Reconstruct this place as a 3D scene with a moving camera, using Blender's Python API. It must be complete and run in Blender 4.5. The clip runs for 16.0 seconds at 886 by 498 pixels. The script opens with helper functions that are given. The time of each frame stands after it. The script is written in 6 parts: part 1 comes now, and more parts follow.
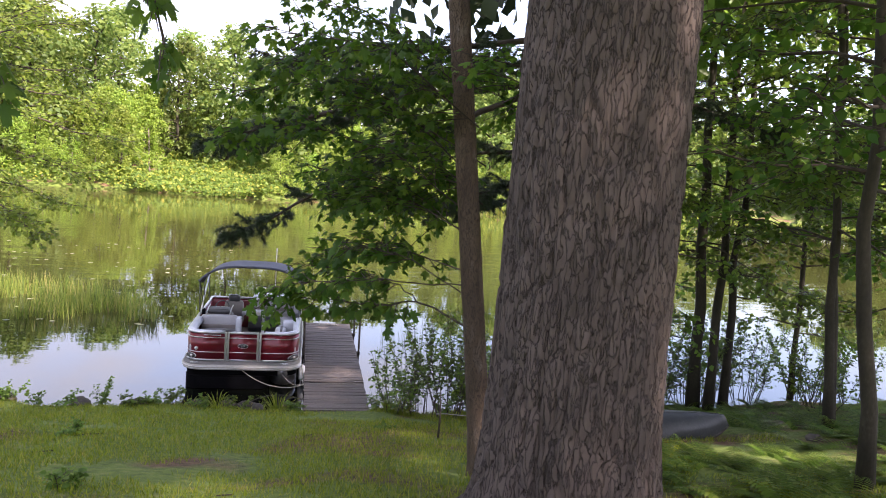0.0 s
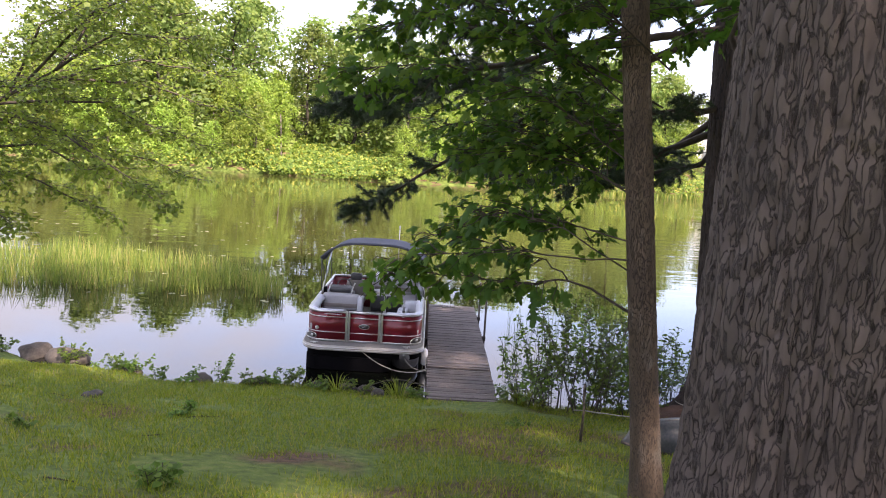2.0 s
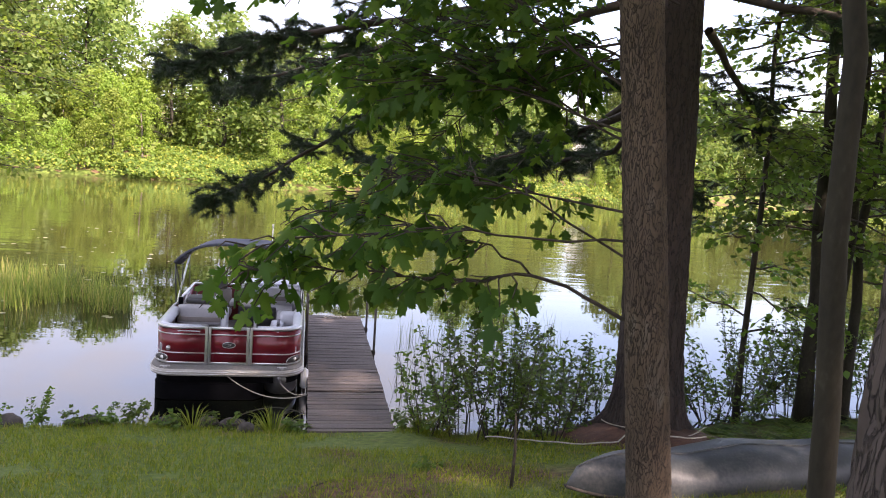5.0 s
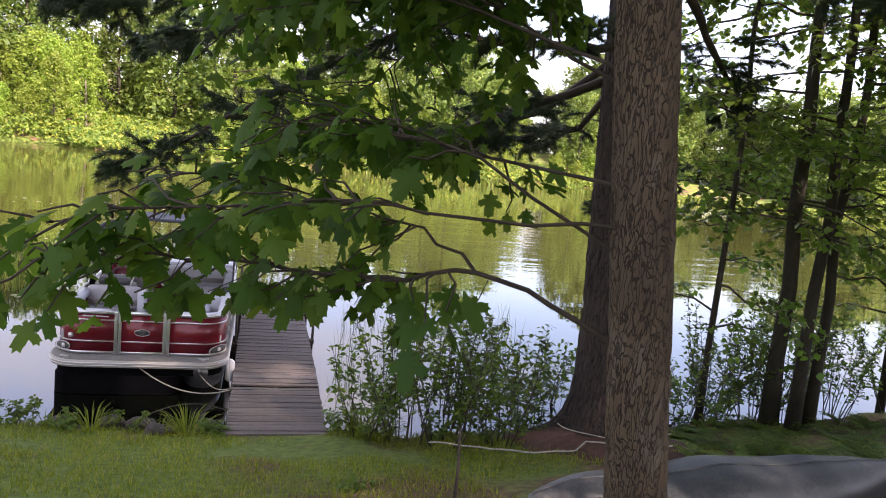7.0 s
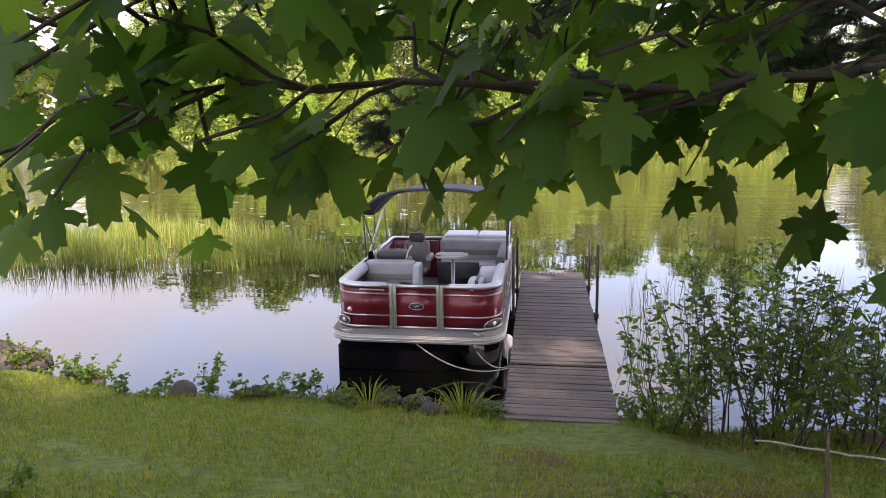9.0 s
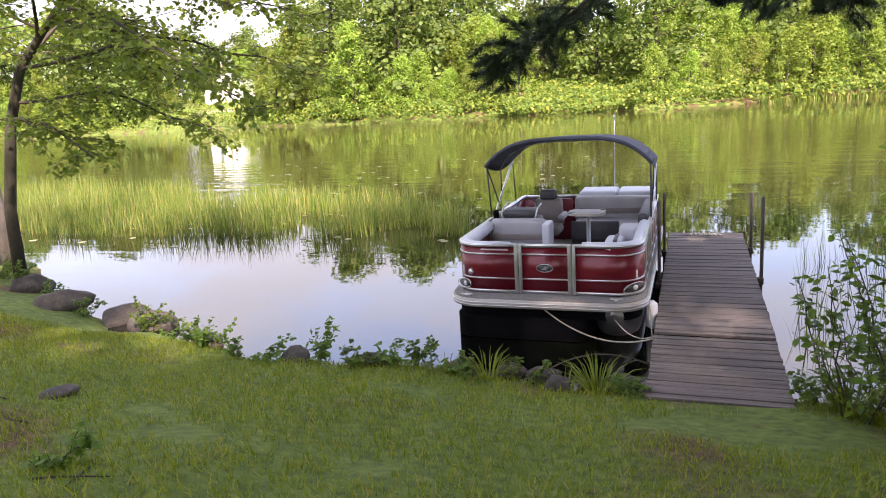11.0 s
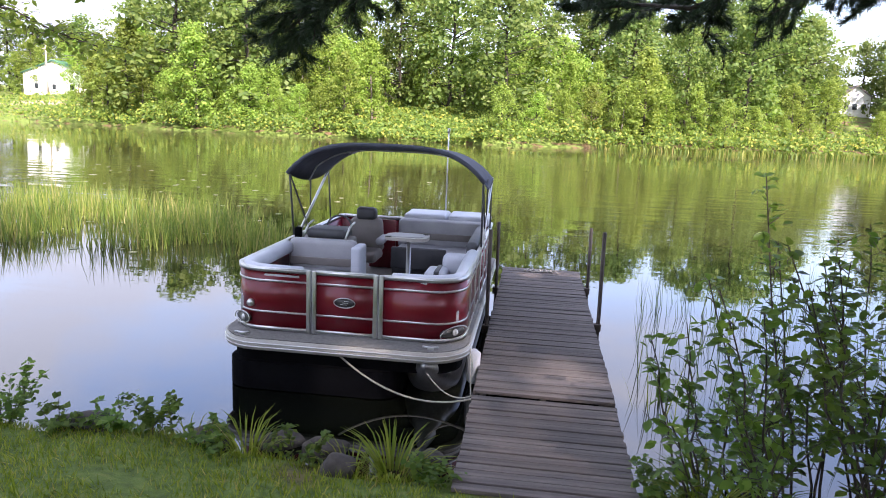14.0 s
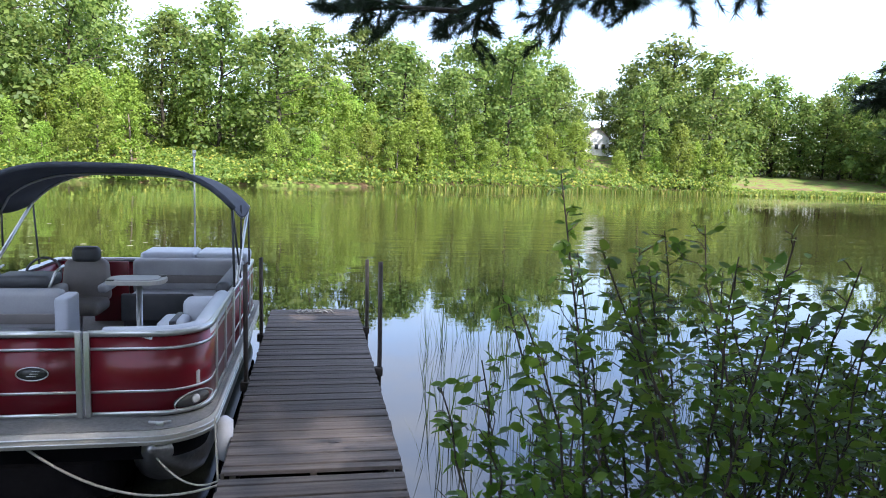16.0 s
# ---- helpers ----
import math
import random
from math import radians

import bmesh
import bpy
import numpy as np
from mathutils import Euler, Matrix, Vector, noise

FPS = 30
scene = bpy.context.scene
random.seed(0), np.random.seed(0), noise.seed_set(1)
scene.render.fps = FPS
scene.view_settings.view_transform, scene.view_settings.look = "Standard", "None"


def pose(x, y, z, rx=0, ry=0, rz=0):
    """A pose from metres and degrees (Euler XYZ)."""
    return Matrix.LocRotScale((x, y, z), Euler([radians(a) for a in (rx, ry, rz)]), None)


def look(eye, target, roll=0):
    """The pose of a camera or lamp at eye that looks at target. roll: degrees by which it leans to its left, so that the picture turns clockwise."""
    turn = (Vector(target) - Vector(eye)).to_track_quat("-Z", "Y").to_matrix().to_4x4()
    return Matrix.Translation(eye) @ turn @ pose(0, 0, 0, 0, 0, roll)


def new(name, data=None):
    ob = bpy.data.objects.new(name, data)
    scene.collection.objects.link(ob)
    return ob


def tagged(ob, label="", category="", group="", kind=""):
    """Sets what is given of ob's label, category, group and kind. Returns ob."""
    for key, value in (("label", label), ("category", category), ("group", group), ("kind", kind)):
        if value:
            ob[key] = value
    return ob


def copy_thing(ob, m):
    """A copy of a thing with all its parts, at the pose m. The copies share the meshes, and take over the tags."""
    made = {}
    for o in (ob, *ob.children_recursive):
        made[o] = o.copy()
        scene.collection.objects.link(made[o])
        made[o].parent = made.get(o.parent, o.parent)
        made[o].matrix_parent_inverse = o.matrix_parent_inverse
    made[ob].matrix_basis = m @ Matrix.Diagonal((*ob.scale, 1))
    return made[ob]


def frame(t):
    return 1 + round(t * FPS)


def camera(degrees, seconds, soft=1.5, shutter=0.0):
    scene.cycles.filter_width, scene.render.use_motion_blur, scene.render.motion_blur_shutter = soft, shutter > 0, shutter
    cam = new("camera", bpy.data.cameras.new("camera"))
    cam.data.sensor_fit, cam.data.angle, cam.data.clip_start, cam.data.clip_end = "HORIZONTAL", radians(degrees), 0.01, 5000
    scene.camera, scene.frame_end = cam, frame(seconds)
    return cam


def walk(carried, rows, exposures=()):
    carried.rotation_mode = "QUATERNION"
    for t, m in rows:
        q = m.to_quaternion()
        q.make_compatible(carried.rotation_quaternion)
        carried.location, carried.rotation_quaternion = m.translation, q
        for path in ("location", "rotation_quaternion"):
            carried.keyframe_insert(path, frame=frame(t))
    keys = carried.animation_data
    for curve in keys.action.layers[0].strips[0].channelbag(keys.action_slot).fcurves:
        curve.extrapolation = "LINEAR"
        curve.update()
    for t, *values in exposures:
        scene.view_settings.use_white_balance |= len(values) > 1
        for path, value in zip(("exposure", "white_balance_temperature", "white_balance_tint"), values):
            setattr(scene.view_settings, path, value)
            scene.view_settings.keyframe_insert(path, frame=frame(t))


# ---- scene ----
# camera and walk: x along the shore, y out over the lake, z = 0 at the top of the dock
EXPO = 2.28
cam = camera(64.5, 16.0, soft=1.0)
PATH = [
    (0, (-0.137, -15.798, 4.887), (0.245, -13.846, 4.676), 4.3),
    (0.5, (-0.088, -15.521, 4.82), (0.238, -13.564, 4.571), 4.8),
    (1, (-0.108, -15.186, 4.774), (0.12, -13.218, 4.501), 5.1),
    (1.5, (-0.072, -14.801, 4.649), (0.048, -12.824, 4.367), 4.6),
    (2, (-0.177, -14.407, 4.553), (-0.132, -12.427, 4.274), 3.8),
    (2.5, (-0.15, -13.943, 4.424), (-0.148, -11.961, 4.16), 3.4),
    (3, (-0.197, -13.59, 4.36), (-0.185, -11.605, 4.117), 3.4),
    (3.5, (-0.293, -13.227, 4.293), (-0.23, -11.241, 4.065), 3.8),
    (4, (-0.199, -12.868, 4.191), (-0.062, -10.884, 3.975), 3.8),
    (4.5, (-0.168, -12.513, 4.123), (0.081, -10.54, 3.905), 3.9),
    (5, (-0.206, -12.192, 4.076), (0.181, -10.243, 3.843), 4.3),
    (7.5, (0.382, -10.66, 3.858), (0.891, -8.746, 3.581), 6.2),
    (8, (0.477, -10.266, 3.682), (0.748, -8.303, 3.409), 4.3),
    (8.5, (0.465, -9.926, 3.535), (0.464, -7.951, 3.22), 2.2),
    (9, (0.36, -9.537, 3.406), (0.089, -7.59, 3.039), -0.5),
    (9.5, (0.344, -9.229, 3.29), (-0.183, -7.342, 2.887), -2.8),
    (10, (0.34, -8.993, 3.164), (-0.326, -7.158, 2.73), -3.6),
    (12.5, (0.465, -7.443, 2.806), (-0.172, -5.589, 2.41), -3.5),
    (13, (0.479, -7.058, 2.762), (0.005, -5.154, 2.373), -1.5),
    (13.5, (0.511, -6.76, 2.656), (0.155, -4.83, 2.271), 0.9),
    (14, (0.434, -6.439, 2.561), (0.188, -4.487, 2.199), 2.4),
    (14.5, (0.54, -6.074, 2.497), (0.533, -4.094, 2.21), 2.4),
    (15, (0.618, -5.785, 2.445), (0.821, -3.809, 2.21), 2.2),
    (15.5, (0.598, -5.488, 2.401), (0.93, -3.528, 2.185), 2.2),
    (16, (0.645, -5.165, 2.271), (1.003, -3.21, 2.047), 1.8),
]
walk(cam, [(t, look(eye, target, roll)) for t, eye, target, roll in PATH], [(0, EXPO, 7100, 32), (10, EXPO, 7550, 33), (13, EXPO, 6750, 29), (14.5, EXPO - 0.05, 6500, 27), (16, EXPO - 0.3, 6150, 19)])

# ---- light ----
SUN_TO = Vector((0.42, -0.62, 0.74)).normalized()
sun = new("sun", bpy.data.lights.new("sun", "SUN"))
sun.data.energy, sun.data.angle, sun.data.color = 4.6, radians(1.6), (1.0, 0.94, 0.84)
sun.matrix_world = look(SUN_TO * 60, (0, 0, 0))

world = bpy.data.worlds.new("sky")
scene.world = world
world.use_nodes = True
wn, wl = world.node_tree.nodes, world.node_tree.links
wn.clear()
sky = wn.new("ShaderNodeTexSky")
sky.sky_type, sky.sun_disc = "NISHITA", False
sky.sun_elevation = math.asin(SUN_TO.z)
sky.sun_rotation = math.atan2(SUN_TO.x, SUN_TO.y)
bg_sky, bg_cloud = wn.new("ShaderNodeBackground"), wn.new("ShaderNodeBackground")
bg_sky.inputs["Strength"].default_value = 0.13
bg_cloud.inputs["Color"].default_value = (0.74, 0.86, 1.0, 1)
bg_cloud.inputs["Strength"].default_value = 0.48
wco, wmap, wno, wra = wn.new("ShaderNodeTexCoord"), wn.new("ShaderNodeMapping"), wn.new("ShaderNodeTexNoise"), wn.new("ShaderNodeValToRGB")
wmap.inputs["Scale"].default_value = (1.0, 1.0, 2.6)
wmap.inputs["Location"].default_value = (0.3, 0.1, 0.35)
wno.inputs["Scale"].default_value, wno.inputs["Detail"].default_value, wno.inputs["Roughness"].default_value = 1.7, 6, 0.55
wra.color_ramp.elements[0].position, wra.color_ramp.elements[1].position = 0.38, 0.56
wmix, wout = wn.new("ShaderNodeMixShader"), wn.new("ShaderNodeOutputWorld")
wl.new(wco.outputs["Generated"], wmap.inputs["Vector"])
wl.new(wmap.outputs["Vector"], wno.inputs["Vector"])
wl.new(wno.outputs["Fac"], wra.inputs["Fac"])
wl.new(wra.outputs["Color"], wmix.inputs["Fac"])
wl.new(sky.outputs["Color"], bg_sky.inputs["Color"])
wl.new(bg_sky.outputs[0], wmix.inputs[1])
wl.new(bg_cloud.outputs[0], wmix.inputs[2])
wl.new(wmix.outputs[0], wout.inputs["Surface"])


# ---- materials ----
def graph(name):
    m = bpy.data.materials.new(name)
    m.use_nodes = True
    n = m.node_tree.nodes
    return m, n, m.node_tree.links, n["Principled BSDF"], n["Material Output"]


def ramp(n, stops):
    r = n.new("ShaderNodeValToRGB")
    while len(r.color_ramp.elements) < len(stops):
        r.color_ramp.elements.new(0.5)
    for e, (p, c) in zip(r.color_ramp.elements, stops):
        e.position, e.color = p, (*c, 1)
    return r


def surface(name, stops, scale=4.0, rough=0.6, metal=0.0, bump=0.15, fine=40.0, stretch=(1, 1, 1), per_object=0.0, coat=0.0):
    """A mottled surface: coarse stains, fine grain in the bump, a little change from object to object."""
    m, n, l, b, out = graph(name)
    co, mp = n.new("ShaderNodeTexCoord"), n.new("ShaderNodeMapping")
    mp.inputs["Scale"].default_value = stretch
    l.new(co.outputs["Object"], mp.inputs["Vector"])
    big, small = n.new("ShaderNodeTexNoise"), n.new("ShaderNodeTexNoise")
    big.inputs["Scale"].default_value, big.inputs["Detail"].default_value = scale, 8
    small.inputs["Scale"].default_value, small.inputs["Detail"].default_value = fine, 5
    l.new(mp.outputs["Vector"], big.inputs["Vector"])
    l.new(mp.outputs["Vector"], small.inputs["Vector"])
    mix = n.new("ShaderNodeMath")
    mix.operation = "MULTIPLY_ADD"
    mix.inputs[1].default_value = 0.35
    l.new(small.outputs["Fac"], mix.inputs[0])
    add = n.new("ShaderNodeMath")
    add.operation = "MULTIPLY"
    add.inputs[1].default_value = 0.65
    l.new(big.outputs["Fac"], add.inputs[0])
    l.new(add.outputs[0], mix.inputs[2])
    r = ramp(n, stops)
    l.new(mix.outputs[0], r.inputs["Fac"])
    last = r.outputs["Color"]
    if per_object:
        info, hs, mr = n.new("ShaderNodeObjectInfo"), n.new("ShaderNodeHueSaturation"), n.new("ShaderNodeMapRange")
        mr.inputs["To Min"].default_value, mr.inputs["To Max"].default_value = 1 - per_object, 1 + per_object
        l.new(info.outputs["Random"], mr.inputs["Value"])
        l.new(mr.outputs[0], hs.inputs["Value"])
        l.new(last, hs.inputs["Color"])
        last = hs.outputs["Color"]
    l.new(last, b.inputs["Base Color"])
    b.inputs["Roughness"].default_value, b.inputs["Metallic"].default_value = rough, metal
    b.inputs["Coat Weight"].default_value = coat
    if bump:
        bp = n.new("ShaderNodeBump")
        bp.inputs["Strength"].default_value, bp.inputs["Distance"].default_value = bump, 0.02
        l.new(mix.outputs[0], bp.inputs["Height"])
        l.new(bp.outputs["Normal"], b.inputs["Normal"])
    return m


def foliage(name, stops, through_light=0.45, rough=0.5, per_object=0.18):
    """Leaves: each one its own shade, part of the light passes through."""
    m, n, l, b, out = graph(name)
    geo, r = n.new("ShaderNodeNewGeometry"), ramp(n, stops)
    l.new(geo.outputs["Random Per Island"], r.inputs["Fac"])
    info, hs, mr, mh = n.new("ShaderNodeObjectInfo"), n.new("ShaderNodeHueSaturation"), n.new("ShaderNodeMapRange"), n.new("ShaderNodeMapRange")
    mr.inputs["To Min"].default_value, mr.inputs["To Max"].default_value = 1 - per_object, 1 + per_object
    mh.inputs["To Min"].default_value, mh.inputs["To Max"].default_value = 0.5 - per_object * 0.04, 0.5 + per_object * 0.07
    l.new(info.outputs["Random"], mr.inputs["Value"])
    l.new(info.outputs["Random"], mh.inputs["Value"])
    l.new(mr.outputs[0], hs.inputs["Value"])
    l.new(mh.outputs[0], hs.inputs["Hue"])
    l.new(r.outputs["Color"], hs.inputs["Color"])
    l.new(hs.outputs["Color"], b.inputs["Base Color"])
    b.inputs["Roughness"].default_value = rough
    b.inputs["Specular IOR Level"].default_value = 0.35
    tr, mx = n.new("ShaderNodeBsdfTranslucent"), n.new("ShaderNodeMixShader")
    bright = n.new("ShaderNodeHueSaturation")
    bright.inputs["Value"].default_value = 1.5
    bright.inputs["Hue"].default_value = 0.485
    l.new(hs.outputs["Color"], bright.inputs["Color"])
    l.new(bright.outputs["Color"], tr.inputs["Color"])
    mx.inputs["Fac"].default_value = through_light
    l.new(b.outputs[0], mx.inputs[1])
    l.new(tr.outputs[0], mx.inputs[2])
    l.new(mx.outputs[0], out.inputs["Surface"])
    return m


def water_material():
    m, n, l, b, out = graph("lake_water")
    co = n.new("ShaderNodeTexCoord")
    mp = n.new("ShaderNodeMapping")
    mp.inputs["Scale"].default_value = (0.35, 1.5, 1)
    mp.inputs["Rotation"].default_value = (0, 0, radians(14))
    wave, patch, chop = n.new("ShaderNodeTexNoise"), n.new("ShaderNodeTexNoise"), n.new("ShaderNodeTexNoise")
    wave.inputs["Scale"].default_value, wave.inputs["Detail"].default_value = 0.8, 3
    chop.inputs["Scale"].default_value, chop.inputs["Detail"].default_value = 0.5, 2
    patch.inputs["Scale"].default_value, patch.inputs["Detail"].default_value = 0.035, 2
    l.new(co.outputs["Object"], mp.inputs["Vector"])
    l.new(mp.outputs["Vector"], wave.inputs["Vector"])
    l.new(mp.outputs["Vector"], chop.inputs["Vector"])
    l.new(co.outputs["Object"], patch.inputs["Vector"])
    pr = ramp(n, [(0.42, (0.12,) * 3), (0.62, (1.0,) * 3)])
    l.new(patch.outputs["Fac"], pr.inputs["Fac"])
    # the inshore water lies still, the open lake is rippled
    sx, shore = n.new("ShaderNodeSeparateXYZ"), n.new("ShaderNodeMapRange")
    l.new(co.outputs["Object"], sx.inputs[0])
    shore.inputs["From Min"].default_value, shore.inputs["From Max"].default_value = 2.0, 16.0
    shore.inputs["To Min"].default_value, shore.inputs["To Max"].default_value = 0.06, 1.0
    l.new(sx.outputs["Y"], shore.inputs["Value"])
    mul, add, amp = n.new("ShaderNodeMath"), n.new("ShaderNodeMath"), n.new("ShaderNodeMath")
    mul.operation = amp.operation = "MULTIPLY"
    l.new(pr.outputs["Color"], amp.inputs[0])
    l.new(shore.outputs[0], amp.inputs[1])
    l.new(wave.outputs["Fac"], add.inputs[0])
    l.new(chop.outputs["Fac"], add.inputs[1])
    l.new(add.outputs[0], mul.inputs[0])
    l.new(amp.outputs[0], mul.inputs[1])
    bp = n.new("ShaderNodeBump")
    bp.inputs["Strength"].default_value, bp.inputs["Distance"].default_value = 1.0, 0.036
    l.new(mul.outputs[0], bp.inputs["Height"])
    l.new(bp.outputs["Normal"], b.inputs["Normal"])
    # reflections helped by base colour: near black inshore, olive like mirrored trees further out
    mirror_tone, tint = n.new("ShaderNodeMapRange"), ramp(n, [(0.0, (0.004, 0.005, 0.003)), (1.0, (0.036, 0.038, 0.012))])
    mirror_tone.inputs["From Min"].default_value, mirror_tone.inputs["From Max"].default_value = 4.0, 22.0
    l.new(sx.outputs["Y"], mirror_tone.inputs["Value"])
    l.new(mirror_tone.outputs[0], tint.inputs["Fac"])
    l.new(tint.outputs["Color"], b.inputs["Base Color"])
    b.inputs["Roughness"].default_value = 0.02
    b.inputs["IOR"].default_value = 1.6
    b.inputs["Specular IOR Level"].default_value = 0.95
    return m


def ground_material():
    """Lawn, worn earth and pine litter by patches; leaf mould and weeds towards the trees."""
    m, n, l, b, out = graph("lawn_ground")
    co = n.new("ShaderNodeTexCoord")
    a, c, d = n.new("ShaderNodeTexNoise"), n.new("ShaderNodeTexNoise"), n.new("ShaderNodeTexNoise")
    a.inputs["Scale"].default_value, a.inputs["Detail"].default_value = 0.55, 6
    c.inputs["Scale"].default_value, c.inputs["Detail"].default_value = 9, 8
    d.inputs["Scale"].default_value, d.inputs["Detail"].default_value = 60, 4
    for k in (a, c, d):
        l.new(co.outputs["Object"], k.inputs["Vector"])
    grass = ramp(n, [(0.3, (0.05, 0.085, 0.012)), (0.55, (0.105, 0.16, 0.02)), (0.75, (0.17, 0.19, 0.045))])
    earth = ramp(n, [(0.3, (0.05, 0.03, 0.017)), (0.6, (0.14, 0.075, 0.04)), (0.8, (0.2, 0.13, 0.08))])
    l.new(c.outputs["Fac"], grass.inputs["Fac"])
    l.new(c.outputs["Fac"], earth.inputs["Fac"])
    sx, east, sm, fac = n.new("ShaderNodeSeparateXYZ"), n.new("ShaderNodeMapRange"), n.new("ShaderNodeMath"), n.new("ShaderNodeValToRGB")
    l.new(co.outputs["Object"], sx.inputs[0])
    east.inputs["From Min"].default_value, east.inputs["From Max"].default_value = 0.5, 6.0
    east.inputs["To Max"].default_value = 0.05
    l.new(sx.outputs["X"], east.inputs["Value"])
    l.new(a.outputs["Fac"], sm.inputs[0])
    l.new(east.outputs[0], sm.inputs[1])
    fac.color_ramp.elements[0].position, fac.color_ramp.elements[1].position = 0.53, 0.64
    l.new(sm.outputs[0], fac.inputs["Fac"])
    mx = n.new("ShaderNodeMix")
    mx.data_type = "RGBA"
    l.new(fac.outputs["Color"], mx.inputs["Factor"])
    l.new(grass.outputs["Color"], mx.inputs["A"])
    l.new(earth.outputs["Color"], mx.inputs["B"])
    l.new(mx.outputs["Result"], b.inputs["Base Color"])
    b.inputs["Roughness"].default_value = 0.95
    bp = n.new("ShaderNodeBump")
    bp.inputs["Strength"].default_value, bp.inputs["Distance"].default_value = 0.8, 0.03
    l.new(d.outputs["Fac"], bp.inputs["Height"])
    l.new(bp.outputs["Normal"], b.inputs["Normal"])
    return m


def bark_material(name, dark, mid, light, patches=None, cells=34):
    m, n, l, b, out = graph(name)
    co, mp = n.new("ShaderNodeTexCoord"), n.new("ShaderNodeMapping")
    mp.inputs["Scale"].default_value = (1, 1, 0.26)
    l.new(co.outputs["Object"], mp.inputs["Vector"])
    vor, no, fi = n.new("ShaderNodeTexVoronoi"), n.new("ShaderNodeTexNoise"), n.new("ShaderNodeTexNoise")
    vor.feature = "DISTANCE_TO_EDGE"
    vor.inputs["Scale"].default_value = cells
    no.inputs["Scale"].default_value, no.inputs["Detail"].default_value = 12, 8
    fi.inputs["Scale"].default_value, fi.inputs["Detail"].default_value = 2.2, 5
    wob = n.new("ShaderNodeMix")
    wob.data_type = "VECTOR"
    wob.inputs["Factor"].default_value = 0.15
    l.new(mp.outputs["Vector"], no.inputs["Vector"])
    l.new(mp.outputs["Vector"], wob.inputs["A"])
    l.new(no.outputs["Color"], wob.inputs["B"])
    l.new(wob.outputs["Result"], vor.inputs["Vector"])
    l.new(co.outputs["Object"], fi.inputs["Vector"])
    gap = ramp(n, [(0.0, (0, 0, 0)), (0.03, (0.4,) * 3), (0.10, (1, 1, 1))])
    l.new(vor.outputs["Distance"], gap.inputs["Fac"])
    tone = ramp(n, [(0.3, mid), (0.7, light)] if patches is None else [(0.3, mid), (0.55, light), (0.72, patches)])
    s = n.new("ShaderNodeMath")
    s.operation = "MULTIPLY_ADD"
    s.inputs[1].default_value = 0.5
    h = n.new("ShaderNodeMath")
    h.operation = "MULTIPLY"
    h.inputs[1].default_value = 0.5
    l.new(fi.outputs["Fac"], h.inputs[0])
    l.new(no.outputs["Fac"], s.inputs[0])
    l.new(h.outputs[0], s.inputs[2])
    l.new(s.outputs[0], tone.inputs["Fac"])
    mx = n.new("ShaderNodeMix")
    mx.data_type = "RGBA"
    mx.inputs["A"].default_value = (*dark, 1)
    l.new(gap.outputs["Color"], mx.inputs["Factor"])
    l.new(tone.outputs["Color"], mx.inputs["B"])
    l.new(mx.outputs["Result"], b.inputs["Base Color"])
    b.inputs["Roughness"].default_value = 0.9
    hs = n.new("ShaderNodeMath")
    hs.operation = "MULTIPLY_ADD"
    hs.inputs[1].default_value = 0.4
    l.new(no.outputs["Fac"], hs.inputs[0])
    l.new(gap.outputs["Color"], hs.inputs[2])
    bp = n.new("ShaderNodeBump")
    bp.inputs["Strength"].default_value, bp.inputs["Distance"].default_value = 0.9, 0.018
    l.new(hs.outputs[0], bp.inputs["Height"])
    l.new(bp.outputs["Normal"], b.inputs["Normal"])
    return m


M_WATER, M_GROUND = water_material(), ground_material()
M_BARK_BIG = bark_material("grey_plated_bark", (0.022, 0.016, 0.014), (0.036, 0.027, 0.023), (0.095, 0.073, 0.063), cells=27)
M_BARK_PINE = bark_material("dark_pine_bark", (0.007, 0.005, 0.005), (0.026, 0.017, 0.014), (0.05, 0.036, 0.029), cells=15)
M_BARK_MAPLE = bark_material("brown_maple_bark", (0.028, 0.019, 0.014), (0.055, 0.037, 0.024), (0.11, 0.078, 0.052), (0.17, 0.15, 0.12), 60)
M_BARK_THIN = surface("smooth_young_bark", [(0.3, (0.012, 0.010, 0.006)), (0.55, (0.030, 0.026, 0.015)), (0.75, (0.065, 0.058, 0.04))], 5, 0.9, bump=0.3, stretch=(1, 1, 0.4))
M_BARK_PALE = surface("pale_grey_bark", [(0.3, (0.12, 0.10, 0.085)), (0.6, (0.24, 0.20, 0.17))], 6, 0.85, bump=0.3, stretch=(1, 1, 0.3))
M_TWIG = surface("dark_twig_bark", [(0.3, (0.018, 0.014, 0.01)), (0.7, (0.06, 0.045, 0.033))], 8, 0.85, bump=0.2)
M_MAPLE = foliage("maple_leaves", [(0.0, (0.022, 0.07, 0.008)), (0.5, (0.045, 0.115, 0.012)), (1.0, (0.085, 0.16, 0.018))], 0.55, 0.62)
M_LIGHTLEAF = foliage("light_green_leaves", [(0.0, (0.085, 0.15, 0.018)), (0.6, (0.14, 0.215, 0.028)), (1.0, (0.20, 0.265, 0.045))], 0.55)
M_BUSH = foliage("shrub_leaves", [(0.0, (0.06, 0.125, 0.016)), (0.6, (0.10, 0.19, 0.026)), (1.0, (0.155, 0.25, 0.036))], 0.52, 0.38)
M_FAR = foliage("far_tree_leaves", [(0.0, (0.11, 0.175, 0.028)), (0.6, (0.18, 0.265, 0.042)), (1.0, (0.25, 0.32, 0.062))], 0.58, 0.6, 0.3)
M_FARDARK = foliage("far_dark_leaves", [(0.0, (0.065, 0.115, 0.026)), (0.6, (0.11, 0.17, 0.035)), (1.0, (0.16, 0.21, 0.05))], 0.55, 0.6, 0.25)
